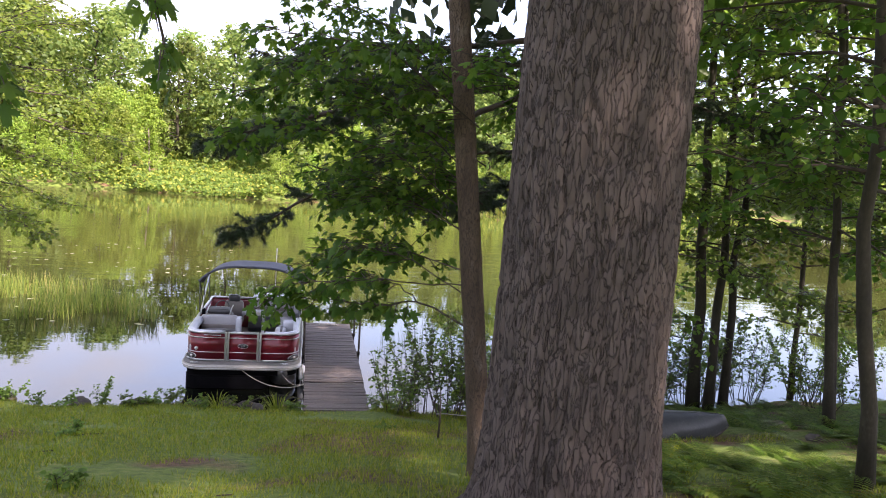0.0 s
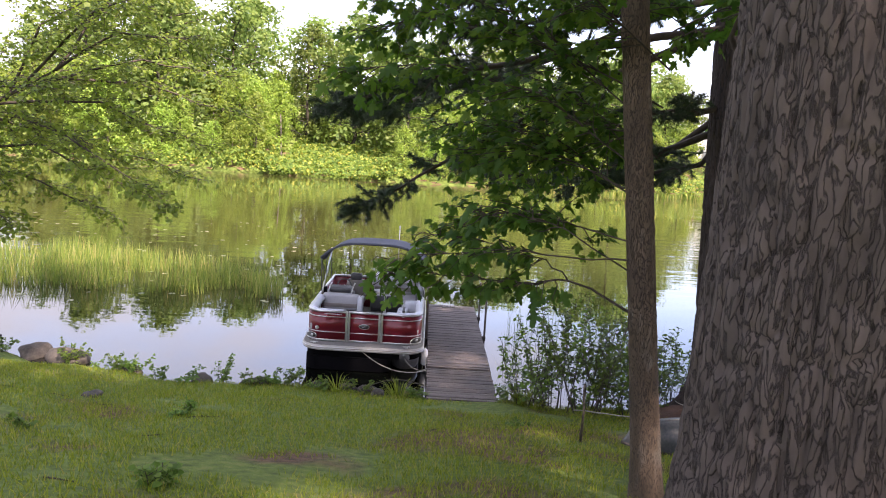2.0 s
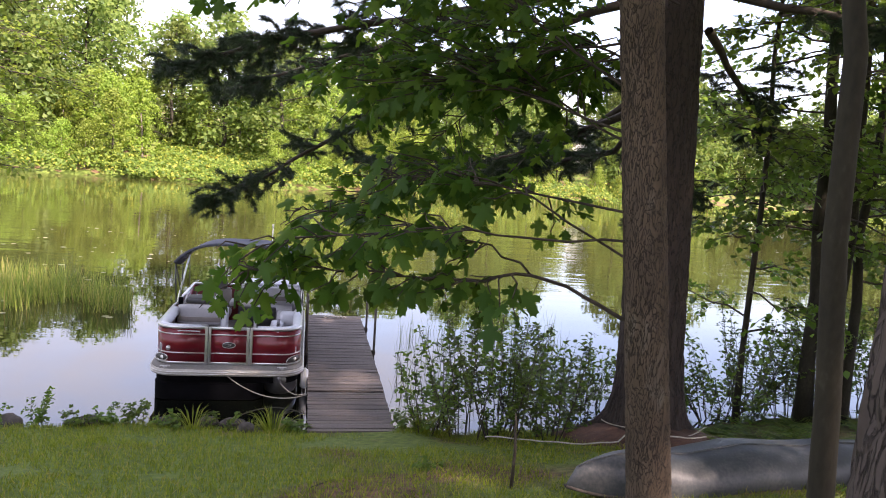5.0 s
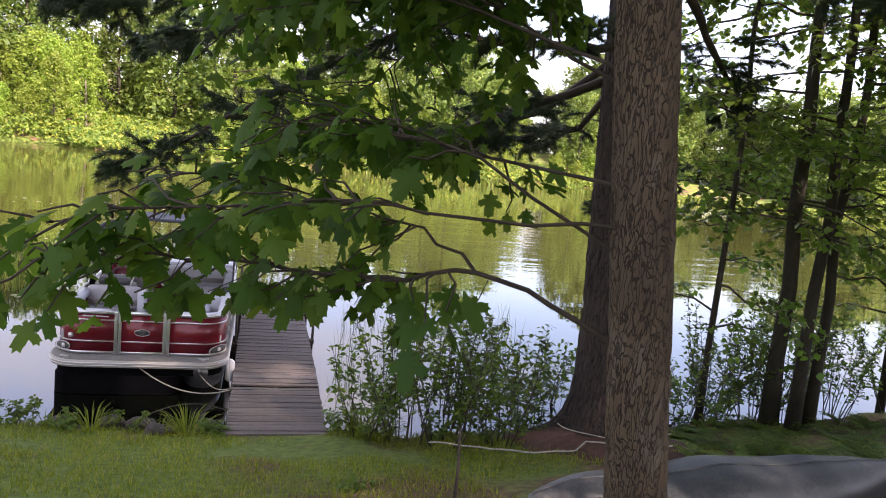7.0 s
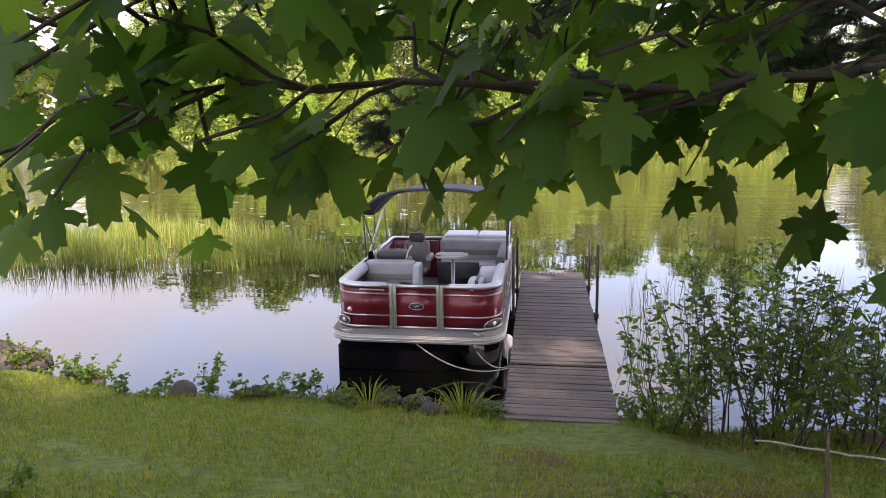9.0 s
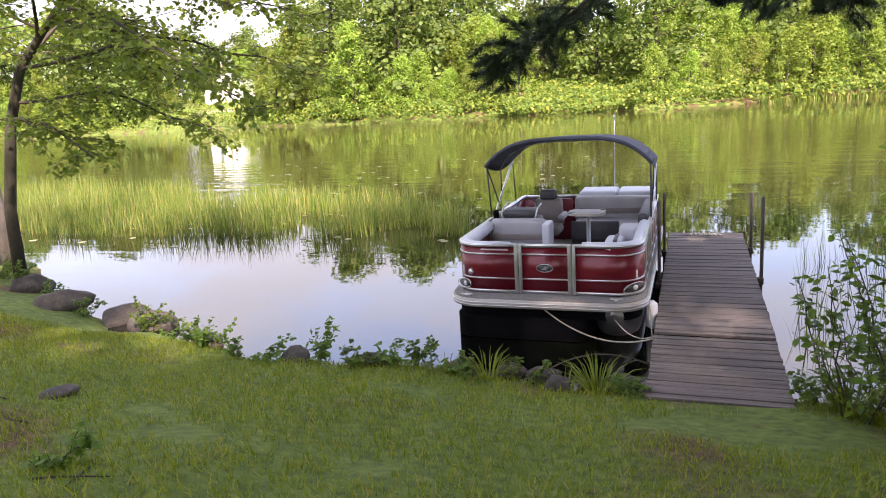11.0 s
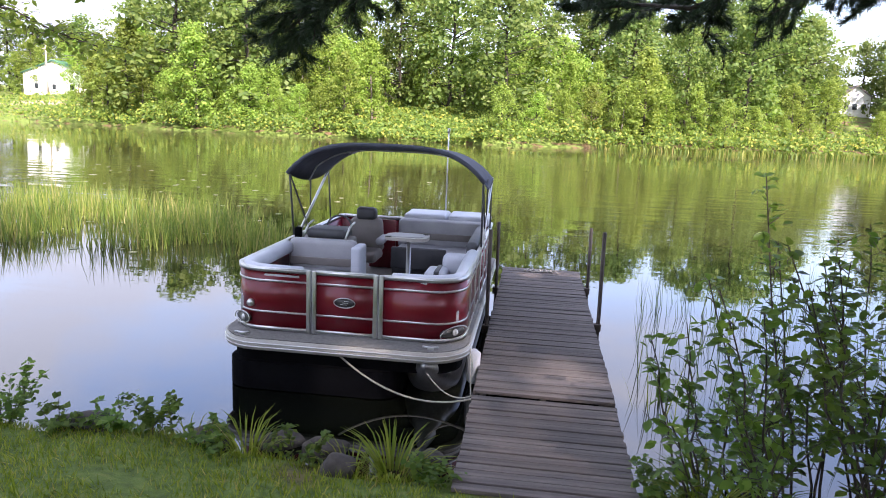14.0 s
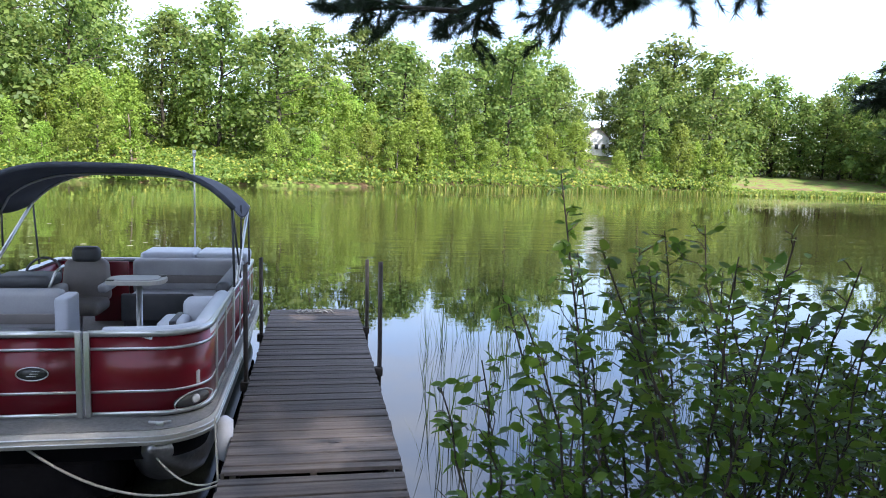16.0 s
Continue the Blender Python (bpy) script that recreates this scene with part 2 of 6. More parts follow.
M_SHOREBUSH = foliage("shore_shrub_leaves", [(0.0, (0.055, 0.10, 0.018)), (0.55, (0.11, 0.17, 0.026)), (0.9, (0.20, 0.24, 0.04)), (1.0, (0.30, 0.26, 0.05))], 0.5, 0.6)
M_NEEDLE = foliage("pine_needles", [(0.0, (0.014, 0.032, 0.014)), (0.6, (0.024, 0.05, 0.02)), (1.0, (0.04, 0.07, 0.026))], 0.25, 0.5)
M_GRASS = foliage("grass_blades", [(0.0, (0.085, 0.145, 0.008)), (0.5, (0.155, 0.215, 0.014)), (0.85, (0.23, 0.27, 0.03)), (1.0, (0.32, 0.27, 0.08))], 0.45, 0.6, 0.0)
M_REED = foliage("reed_blades", [(0.0, (0.06, 0.115, 0.02)), (0.5, (0.12, 0.18, 0.03)), (0.85, (0.20, 0.23, 0.05)), (1.0, (0.30, 0.26, 0.10))], 0.45, 0.5, 0.0)
M_FERN = foliage("fern_fronds", [(0.0, (0.055, 0.115, 0.016)), (0.6, (0.10, 0.18, 0.026)), (1.0, (0.16, 0.23, 0.04))], 0.5, 0.5)
M_DOCK = surface("weathered_dock_wood", [(0.25, (0.035, 0.029, 0.027)), (0.5, (0.10, 0.084, 0.077)), (0.75, (0.19, 0.165, 0.15))], 3.0, 0.85, bump=0.5, fine=60, stretch=(0.35, 6, 6), per_object=0.22)
M_STRINGER = surface("dark_wet_timber", [(0.3, (0.03, 0.025, 0.02)), (0.7, (0.08, 0.065, 0.055))], 4, 0.8, stretch=(4, 0.4, 4))
M_PIPE = surface("rusty_steel_pipe", [(0.3, (0.045, 0.033, 0.027)), (0.6, (0.09, 0.072, 0.062)), (0.75, (0.15, 0.13, 0.115))], 9, 0.7, 0.15, stretch=(1, 1, 0.5))
M_RED = surface("glossy_red_panel", [(0.3, (0.13, 0.003, 0.010)), (0.7, (0.17, 0.004, 0.012))], 2.0, 0.32, 0.1, bump=0.03, coat=0.2)
M_ALU = surface("brushed_aluminium", [(0.3, (0.52, 0.53, 0.53)), (0.7, (0.70, 0.70, 0.69))], 6, 0.32, 0.9, bump=0.04)
M_PONTOON = surface("dull_aluminium_pontoon", [(0.25, (0.16, 0.16, 0.16)), (0.55, (0.38, 0.38, 0.38)), (0.8, (0.55, 0.55, 0.55))], 3, 0.38, 0.85, bump=0.08)
# near black without gloss; below the boat it stands in for shade
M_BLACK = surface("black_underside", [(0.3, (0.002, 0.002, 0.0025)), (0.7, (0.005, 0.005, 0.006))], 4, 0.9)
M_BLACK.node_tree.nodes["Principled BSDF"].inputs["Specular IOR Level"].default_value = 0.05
M_DECKEDGE = surface("cream_deck_edge", [(0.3, (0.31, 0.295, 0.265)), (0.7, (0.46, 0.44, 0.40))], 4, 0.45, bump=0.05)
M_CARPET = surface("grey_deck_carpet", [(0.3, (0.15, 0.145, 0.135)), (0.7, (0.25, 0.24, 0.225))], 30, 0.95, bump=0.4, fine=200)
M_VINYL = surface("grey_vinyl", [(0.3, (0.27, 0.275, 0.29)), (0.7, (0.37, 0.375, 0.39))], 4, 0.45, bump=0.08, fine=90)
M_VINYL_L = surface("pale_blue_grey_vinyl", [(0.3, (0.44, 0.47, 0.53)), (0.7, (0.56, 0.59, 0.64))], 4, 0.42, bump=0.06, fine=90)
M_VINYL_D = surface("charcoal_vinyl", [(0.3, (0.035, 0.037, 0.043)), (0.7, (0.075, 0.078, 0.085))], 5, 0.5, bump=0.1, fine=90)
M_VINYL_T = surface("taupe_vinyl", [(0.3, (0.15, 0.135, 0.125)), (0.7, (0.21, 0.19, 0.175))], 5, 0.5, bump=0.08, fine=90)
M_CANVAS = surface("navy_grey_canvas", [(0.3, (0.045, 0.052, 0.075)), (0.7, (0.085, 0.095, 0.125))], 5, 0.85, bump=0.2, fine=120)
M_CANOE = surface("weathered_green_grey_hull", [(0.28, (0.014, 0.018, 0.021)), (0.5, (0.035, 0.041, 0.045)), (0.66, (0.085, 0.085, 0.083)), (0.8, (0.07, 0.05, 0.036))], 2.2, 0.45, bump=0.12, fine=30)
M_ROPE = surface("pale_rope", [(0.3, (0.26, 0.24, 0.20)), (0.7, (0.45, 0.43, 0.38))], 40, 0.9)
M_ROCK = surface("grey_brown_rock", [(0.3, (0.022, 0.019, 0.016)), (0.55, (0.065, 0.056, 0.047)), (0.8, (0.14, 0.125, 0.11))], 5, 0.9, bump=1.0, fine=22)
M_LAMP = surface("clear_lamp_lens", [(0.3, (0.5, 0.5, 0.5)), (0.7, (0.75, 0.75, 0.75))], 9, 0.12, 0.4, bump=0.02)
M_WHITE = surface("white_clapboard", [(0.3, (0.68, 0.69, 0.70)), (0.7, (0.80, 0.81, 0.82))], 1.5, 0.7, bump=0.05)
M_ROOF = surface("brown_shingle_roof", [(0.3, (0.12, 0.10, 0.09)), (0.7, (0.22, 0.19, 0.17))], 3, 0.9)
M_ROOFGREEN = surface("green_metal_roof", [(0.3, (0.03, 0.10, 0.07)), (0.7, (0.05, 0.15, 0.10))], 3, 0.5)
M_PANE = surface("dark_window_glass", [(0.3, (0.02, 0.025, 0.03)), (0.7, (0.04, 0.05, 0.055))], 2, 0.08, bump=0.0)
M_POLE = surface("grey_utility_pole", [(0.3, (0.22, 0.19, 0.16)), (0.7, (0.36, 0.32, 0.28))], 2, 0.9, stretch=(2, 2, 0.2))
M_ROAD = surface("sandy_roadside", [(0.3, (0.25, 0.19, 0.14)), (0.7, (0.36, 0.28, 0.21))], 0.6, 0.95)
M_LILY = foliage("lily_pads", [(0.0, (0.10, 0.14, 0.05)), (1.0, (0.30, 0.30, 0.16))], 0.1, 0.35, 0.0)
M_LITTER = surface("red_pine_litter", [(0.3, (0.035, 0.016, 0.010)), (0.6, (0.085, 0.040, 0.024)), (0.8, (0.15, 0.085, 0.05))], 8, 0.95, bump=0.8, fine=60)
M_BADGE = surface("dark_badge", [(0.3, (0.03, 0.03, 0.03)), (0.7, (0.06, 0.06, 0.06))], 4, 0.3)


# ---- mesh tools ----
class Soup:
    """Points and faces of one part."""

    def __init__(self):
        self.v, self.f = [], []

    def add(self, verts, faces):
        k = len(self.v)
        self.v.extend(verts)
        self.f.extend([tuple(i + k for i in face) for face in faces])

    def tube(self, pts, radii, sides=8, caps=True):
        pts = [Vector(p) for p in pts]
        if not hasattr(radii, "__len__"):
            radii = [radii] * len(pts)
        k, side = len(self.v), None
        for i, p in enumerate(pts):
            d = (pts[min(i + 1, len(pts) - 1)] - pts[max(i - 1, 0)]).normalized()
            if side is None:
                side = d.cross(Vector((0.31, 0.2, 0.93)) if abs(d.z) < 0.9 else Vector((1, 0.1, 0))).normalized()
            side = (side - d * side.dot(d)).normalized()
            up = d.cross(side)
            for j in range(sides):
                a = 2 * math.pi * j / sides
                self.v.append(tuple(p + (side * math.cos(a) + up * math.sin(a)) * radii[i]))
        for i in range(len(pts) - 1):
            for j in range(sides):
                a, b = k + i * sides + j, k + i * sides + (j + 1) % sides
                self.f.append((a, b, b + sides, a + sides))
        if caps:
            self.f.append(tuple(k + j for j in reversed(range(sides))))
            e = k + (len(pts) - 1) * sides
            self.f.append(tuple(e + j for j in range(sides)))

    def box(self, lo, hi, r=0.0):
        """A box with its edges cut off at r."""
        (x0, y0, z0), (x1, y1, z1) = lo, hi
        if not r:
            vs = [(x, y, z) for z in (z0, z1) for y in (y0, y1) for x in (x0, x1)]
            self.add(vs, [(0, 2, 3, 1), (4, 5, 7, 6), (0, 1, 5, 4), (2, 6, 7, 3), (0, 4, 6, 2), (1, 3, 7, 5)])
            return
        bm = bmesh.new()
        bmesh.ops.create_cube(bm, size=1)
        for v in bm.verts:
            v.co = Vector(((x0 + x1) / 2 + v.co.x * (x1 - x0), (y0 + y1) / 2 + v.co.y * (y1 - y0), (z0 + z1) / 2 + v.co.z * (z1 - z0)))
        bmesh.ops.bevel(bm, geom=bm.edges[:], offset=r, segments=3, profile=0.5, affect="EDGES")
        bm.verts.index_update()
        self.add([tuple(v.co) for v in bm.verts], [tuple(v.index for v in f.verts) for f in bm.faces])
        bm.free()

    def mesh(self, name, material, smooth=True):
        me = bpy.data.meshes.new(name)
        me.from_pydata(self.v, [], self.f)
        me.materials.append(material)
        if smooth:
            me.shade_smooth()
        return me


def thing(name, label, category, group="", kind="", at=(0, 0, 0)):
    ob = new(name)
    ob.location = at
    ob.empty_display_size = 0.2
    return tagged(ob, label, category, group, kind)


def part(name, soup, material, parent, label="", smooth=True):
    ob = new(name, soup.mesh(name, material, smooth) if isinstance(soup, Soup) else soup)
    ob.parent = parent
    return tagged(ob, label) if label else ob


def single(name, soup, material, label, category, group="", kind="", smooth=True):
    me = soup.mesh(name, material, smooth) if isinstance(soup, Soup) else soup
    return tagged(new(name, me), label, category, group, kind)


def strewn(name, verts, faces, pos, rot, size, material):
    """One mesh of many copies of a small flat shape. verts (n,3), pos (N,3), rot (N,3,3), size (N,)"""
    verts = np.asarray(verts, float)
    n, N = len(verts), len(pos)
    out = np.einsum("nij,kj->nki", rot, verts) * np.asarray(size)[:, None, None] + np.asarray(pos)[:, None, :]
    me = bpy.data.meshes.new(name)
    lens = np.array([len(f) for f in faces])
    flat = np.concatenate([np.array(f) for f in faces])
    loops = (flat[None, :] + (np.arange(N) * n)[:, None]).ravel()
    starts = np.concatenate([[0], np.cumsum(np.tile(lens, N))[:-1]])
    me.vertices.add(n * N)
    me.vertices.foreach_set("co", out.reshape(-1))
    me.loops.add(len(loops))
    me.loops.foreach_set("vertex_index", loops.astype(np.int32))
    me.polygons.add(len(faces) * N)
    me.polygons.foreach_set("loop_start", starts.astype(np.int32))
    me.materials.append(material)
    me.update(calc_edges=True)
    return me


rng = np.random.default_rng(7)


def frames_from(normal, spin):
    """Rotations whose z is the given normals, turned about them by spin."""
    z = normal / np.linalg.norm(normal, axis=1, keepdims=True)
    ref = np.where(np.abs(z[:, 2:3]) < 0.9, np.array([[0, 0, 1.0]]), np.array([[1.0, 0, 0]]))
    x = np.cross(ref, z)
    x /= np.linalg.norm(x, axis=1, keepdims=True)
    y = np.cross(z, x)
    c, s = np.cos(spin)[:, None], np.sin(spin)[:, None]
    return np.stack([x * c + y * s, -x * s + y * c, z], axis=2)


def frames_along(along, normal):
    """Rotations whose y lies along the given ways, z near the given normals."""
    y = along / np.linalg.norm(along, axis=1, keepdims=True)
    x = np.cross(y, normal)
    x /= np.linalg.norm(x, axis=1, keepdims=True) + 1e-9
    z = np.cross(x, y)
    return np.stack([x, y, z], axis=2)


def lobed_leaf():
    """A maple leaf with five toothed lobes, its stalk at the origin, one unit long."""
    pts = []
    for ang, reach, w in ((-118, 0.42, 16), (-62, 0.72, 15), (0, 1.0, 15), (62, 0.72, 15), (118, 0.42, 16)):
        for da, k in ((-w * 1.75, 0.56), (-w * 1.2, 0.72), (-w * 1.05, 0.88), (-w * 0.42, 0.84), (0, 1.0), (w * 0.42, 0.84), (w * 1.05, 0.88), (w * 1.2, 0.72), (w * 1.75, 0.56)):
            a = radians(ang + da)
            r = reach * k
            pts.append((math.sin(a) * r * 0.62, 0.38 + math.cos(a) * r * 0.62, -0.16 * abs(math.sin(a)) * r - 0.10 * r * r))
    v = [(0, 0.38, 0.03)] + pts + [(0, 0.06, 0)]
    n = len(pts)
    f = [(0, i + 2, i + 1) for i in range(n - 1)] + [(0, n + 1, n), (0, 1, n + 1)]
    return v, f


LEAF_MAPLE = lobed_leaf()
LEAF_OVAL = ([(0, 0, 0), (0.26, 0.35, 0.05), (0.24, 0.68, 0.03), (0, 1, -0.06), (-0.24, 0.68, 0.03), (-0.26, 0.35, 0.05), (0, 0.5, -0.03)],
             [(0, 1, 6), (1, 2, 6), (2, 3, 6), (3, 4, 6), (4, 5, 6), (5, 0, 6)])
LEAF_SMALL = ([(0, 0, 0), (0.42, 0.30, 0.02), (0.30, 0.62, -0.05), (0, 1, -0.1), (-0.30, 0.62, -0.05), (-0.42, 0.30, 0.02)], [(0, 1, 2, 3), (0, 3, 4, 5)])
LEAF_CLUMP = ([(0, -0.5, 0), (0.36, 0.05, 0.1), (0, 0.5, 0), (-0.36, -0.05, 0.1)], [(0, 1, 2), (0, 2, 3)])
BLADE = ([(-0.5, 0, 0), (0.5, 0, 0), (0.3, 0.18, 0.55), (0, 0.5, 1.0), (-0.3, 0.18, 0.55)], [(0, 1, 2, 4), (4, 2, 3)])


def needle_tuft():
    v, f = [], []
    r = random.Random(3)
    for i in range(16):
        a, b = r.uniform(0, 6.28), r.uniform(0.15, 1.05)
        d = Vector((math.sin(b) * math.cos(a), math.cos(b), math.sin(b) * math.sin(a)))
        s = d.cross(Vector((r.uniform(-1, 1), r.uniform(-1, 1), r.uniform(-1, 1)))).normalized() * 0.022
        o = Vector((0, r.uniform(-0.3, 0.2), 0))
        k = len(v)
        v += [tuple(o - s), tuple(o + s), tuple(o + d * r.uniform(0.75, 1.1))]
        f.append((k, k + 1, k + 2))
    return v, f


TUFT = needle_tuft()

# ---- ground and lake ----
WATER = -0.28
BANK_D = [-60, -6, -1.2, 0.0, 0.3, 0.65, 1.5, 4.1, 7.9, 10.9, 14.9, 26, 60, 300]
BANK_Z = [-4.0, -1.9, -0.75, -0.36, -0.17, -0.10, 0.08, 0.75, 1.72, 2.5, 3.3, 4.6, 6.0, 9.0]


def near_shore(x):
    return float(np.interp(x, [-60, -20, -14, -11, -8, -5.5, 0, 5, 9, 30, 80], [10, 5.5, 3.4, 1.3, -0.2, -0.9, -1.15, -1.1, -0.6, 1.5, 8])) + 0.12 * math.sin(x * 1.7) + 0.06 * math.sin(x * 4.3 + 1)


def far_shore(x):
    return float(np.interp(x, [-400, -160, -95, -60, -35, 5, 40, 75, 120, 300], [60, 78, 92, 88, 80, 84, 90, 97, 92, 60])) + 1.2 * math.sin(x * 0.16)


def ground_z(x, y):
    ns, fs = near_shore(x), far_shore(x)
    if y < (ns + fs) / 2:
        z = float(np.interp(ns - y, BANK_D, BANK_Z))
        if y < ns:
            z += 0.035 * noise.noise((x * 0.8, y * 0.8, 0)) + 0.015 * noise.noise((x * 3, y * 3, 2))
        return z
    d = y - fs
    rise = float(np.interp(d, [-40, -2, 0, 1.5, 6, 30, 90, 400], [-3.0, -0.9, -0.3, 0.15, 0.9, 6.0, 13.0, 22.0]))
    flat = float(np.interp(x, [-130, -100, -70, 55, 75, 140], [0.55, 0.62, 1.0, 1.0, 0.45, 0.45]))
    return rise * (flat if d > 0 else 1.0)


def graded(a, b, dense_lo, dense_hi, step, grow):
    out, s = list(np.arange(dense_lo, dense_hi, step)), step
    p = dense_hi
    while p < b:
        out.append(p)
        s *= grow
        p += s
    out.append(b)
    p, s = dense_lo, step
    while p > a:
        s *= grow
        p -= s
        out.insert(0, max(p, a))
    return out


gx = graded(-900, 900, -14, 12, 0.30, 1.16)
gy = sorted(set([round(v, 3) for v in graded(-300, 8, -17, 4, 0.26, 1.2)] + list(np.arange(12, 76, 8.0)) + list(np.arange(76, 112, 2.0)) + [118, 126, 136, 150, 170, 200, 260, 350, 500, 900]))
soup = Soup()
for y in gy:
    for x in gx:
        soup.v.append((x, y, ground_z(x, y)))
nx = len(gx)
soup.f = [(j * nx + i, j * nx + i + 1, (j + 1) * nx + i + 1, (j + 1) * nx + i) for j in range(len(gy) - 1) for i in range(nx - 1)]
single("ground", soup, M_GROUND, "sloping lawn with worn brown patches running down to the lake", "ground", kind="structure")

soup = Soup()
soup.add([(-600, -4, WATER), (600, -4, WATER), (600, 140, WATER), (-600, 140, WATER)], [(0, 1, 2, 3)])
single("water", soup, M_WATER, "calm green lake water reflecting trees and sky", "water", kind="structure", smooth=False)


# ---- dock ----
def build_dock():
    dock = thing("dock", "weathered grey plank dock on steel pipe posts in shallow water", "dock")
    W, pitch = 1.3, 0.099
    for x in (0.06, W / 2, W - 0.06):
        s = Soup()
        s.box((x - 0.025, 0.01, -0.19), (x + 0.025, 6.02, -0.034), 0.006)
        part("stringer", s, M_STRINGER, dock, "dark wet timber stringer")
        s = Soup()
        s.box((x - 0.022, -1.76, -0.21), (x + 0.022, -0.02, -0.075), 0.006)
        part("ramp_stringer", s, M_STRINGER, dock)
    for y0, y1, name in ((0.0, 6.05, "fascia"),):
        for x in (-0.028, W):
            s = Soup()
            s.box((x, y0, -0.17), (x + 0.028, y1, -0.012), 0.005)
            part(name, s, M_STRINGER, dock)
    meshes = []
    for k in range(5):
        s = Soup()
        s.box((-0.02 - 0.008 * (k % 3), -0.0435, -0.034), (W + 0.02 + 0.006 * (k % 2), 0.0435, 0.0), 0.005)
        for i, v in enumerate(s.v):
            s.v[i] = (v[0], v[1], v[2] + 0.004 * math.sin(v[0] * 4 + k * 2))
        meshes.append(s.mesh("plank", M_DOCK, False))
    r = random.Random(4)
    i, y = 0, -1.73
    while y < 6.0:
        gap = -0.055 < y < 0.048
        if not gap:
            ob = new("plank", meshes[i % 5])
            ob.parent = dock
            z = 0.0 if y > 0 else -0.008 + 0.026 * y
            ob.matrix_basis = pose(r.uniform(-0.006, 0.006), y, z + r.uniform(-0.002, 0.002), 0 if y > 0 else 1.4, r.uniform(-0.15, 0.15), r.uniform(-0.25, 0.25) + (180 if i % 2 else 0)) if i % 2 == 0 else pose(W, y, z, 0 if y > 0 else -1.4, 0, 180 + r.uniform(-0.25, 0.25))
        i += 1
        y += pitch
    for x, y, top in ((-0.075, 2.35, 1.22), (-0.075, 4.5, 1.02), (1.385, 2.8, 1.2), (1.385, 4.9, 0.95)):
        s = Soup()
        s.tube([(x, y, -1.0), (x + 0.01, y, 0.1), (x, y + 0.01, top)], 0.026, 10)
        post = part("pipe_post", s, M_PIPE, dock, "rust-stained steel pipe post")
        s = Soup()
        s.box((x - 0.045, y - 0.05, -0.13), (x + 0.045, y + 0.05, -0.03), 0.008)
        part("bracket", s, M_PIPE, post)
    s = Soup()
    pts = [(0.35 + 0.55 * k / 40 + 0.05 * math.sin(k), 5.75 + 0.10 * math.sin(k * 0.9), 0.012 + 0.01 * (k % 3)) for k in range(41)]
    s.tube(pts, 0.010, 6)
    single("dock_rope", s, M_ROPE, "loose coil of pale rope lying on the dock end", "rope")


build_dock()

# ---- pontoon boat ----
BX0, BX1, BY0, BY1 = -2.68, -0.19, 0.42, 4.75


def rounded_outline(x0, x1, y0, y1, r, n=8, rear=0.12):
    """Closed outline from above, large corners at the bow, small ones astern."""
    pts = []
    for cx, cy, rr, a0 in ((x0 + r, y0 + r, r, 180), (x1 - r, y0 + r, r, 270), (x1 - rear, y1 - rear, rear, 0), (x0 + rear, y1 - rear, rear, 90)):
        for k in range(n + 1):
            a = radians(a0 + 90 * k / n)
            pts.append((cx + rr * math.cos(a), cy + rr * math.sin(a)))
    return pts


def slab(outline, z0, z1):
    s, n = Soup(), len(outline)
    s.v = [(x, y, z0) for x, y in outline] + [(x, y, z1) for x, y in outline]
    s.f = [(i, (i + 1) % n, n + (i + 1) % n, n + i) for i in range(n)] + [tuple(reversed(range(n))), tuple(range(n, 2 * n))]
    return s


def band(pts, z0, z1, thick):
    """A strip that follows pts from above, with thickness inward of the bow."""
    s, n = Soup(), len(pts)
    nrm = []
    for i in range(n):
        a, b = Vector(pts[max(i - 1, 0)]), Vector(pts[min(i + 1, n - 1)])
        d = (b - a).normalized()
        nrm.append(Vector((-d.y, d.x)))
    for off, z in ((0, z0), (0, z1), (thick, z1), (thick, z0)):
        s.v += [(p[0] + q.x * off, p[1] + q.y * off, z) for p, q in zip(pts, nrm)]
    for k in range(4):
        a, b = k * n, ((k + 1) % 4) * n
        s.f += [(a + i, a + i + 1, b + i + 1, b + i) for i in range(n - 1)]
    s.f += [(0, n, 2 * n, 3 * n), (n - 1, 4 * n - 1, 3 * n - 1, 2 * n - 1)]
    return s


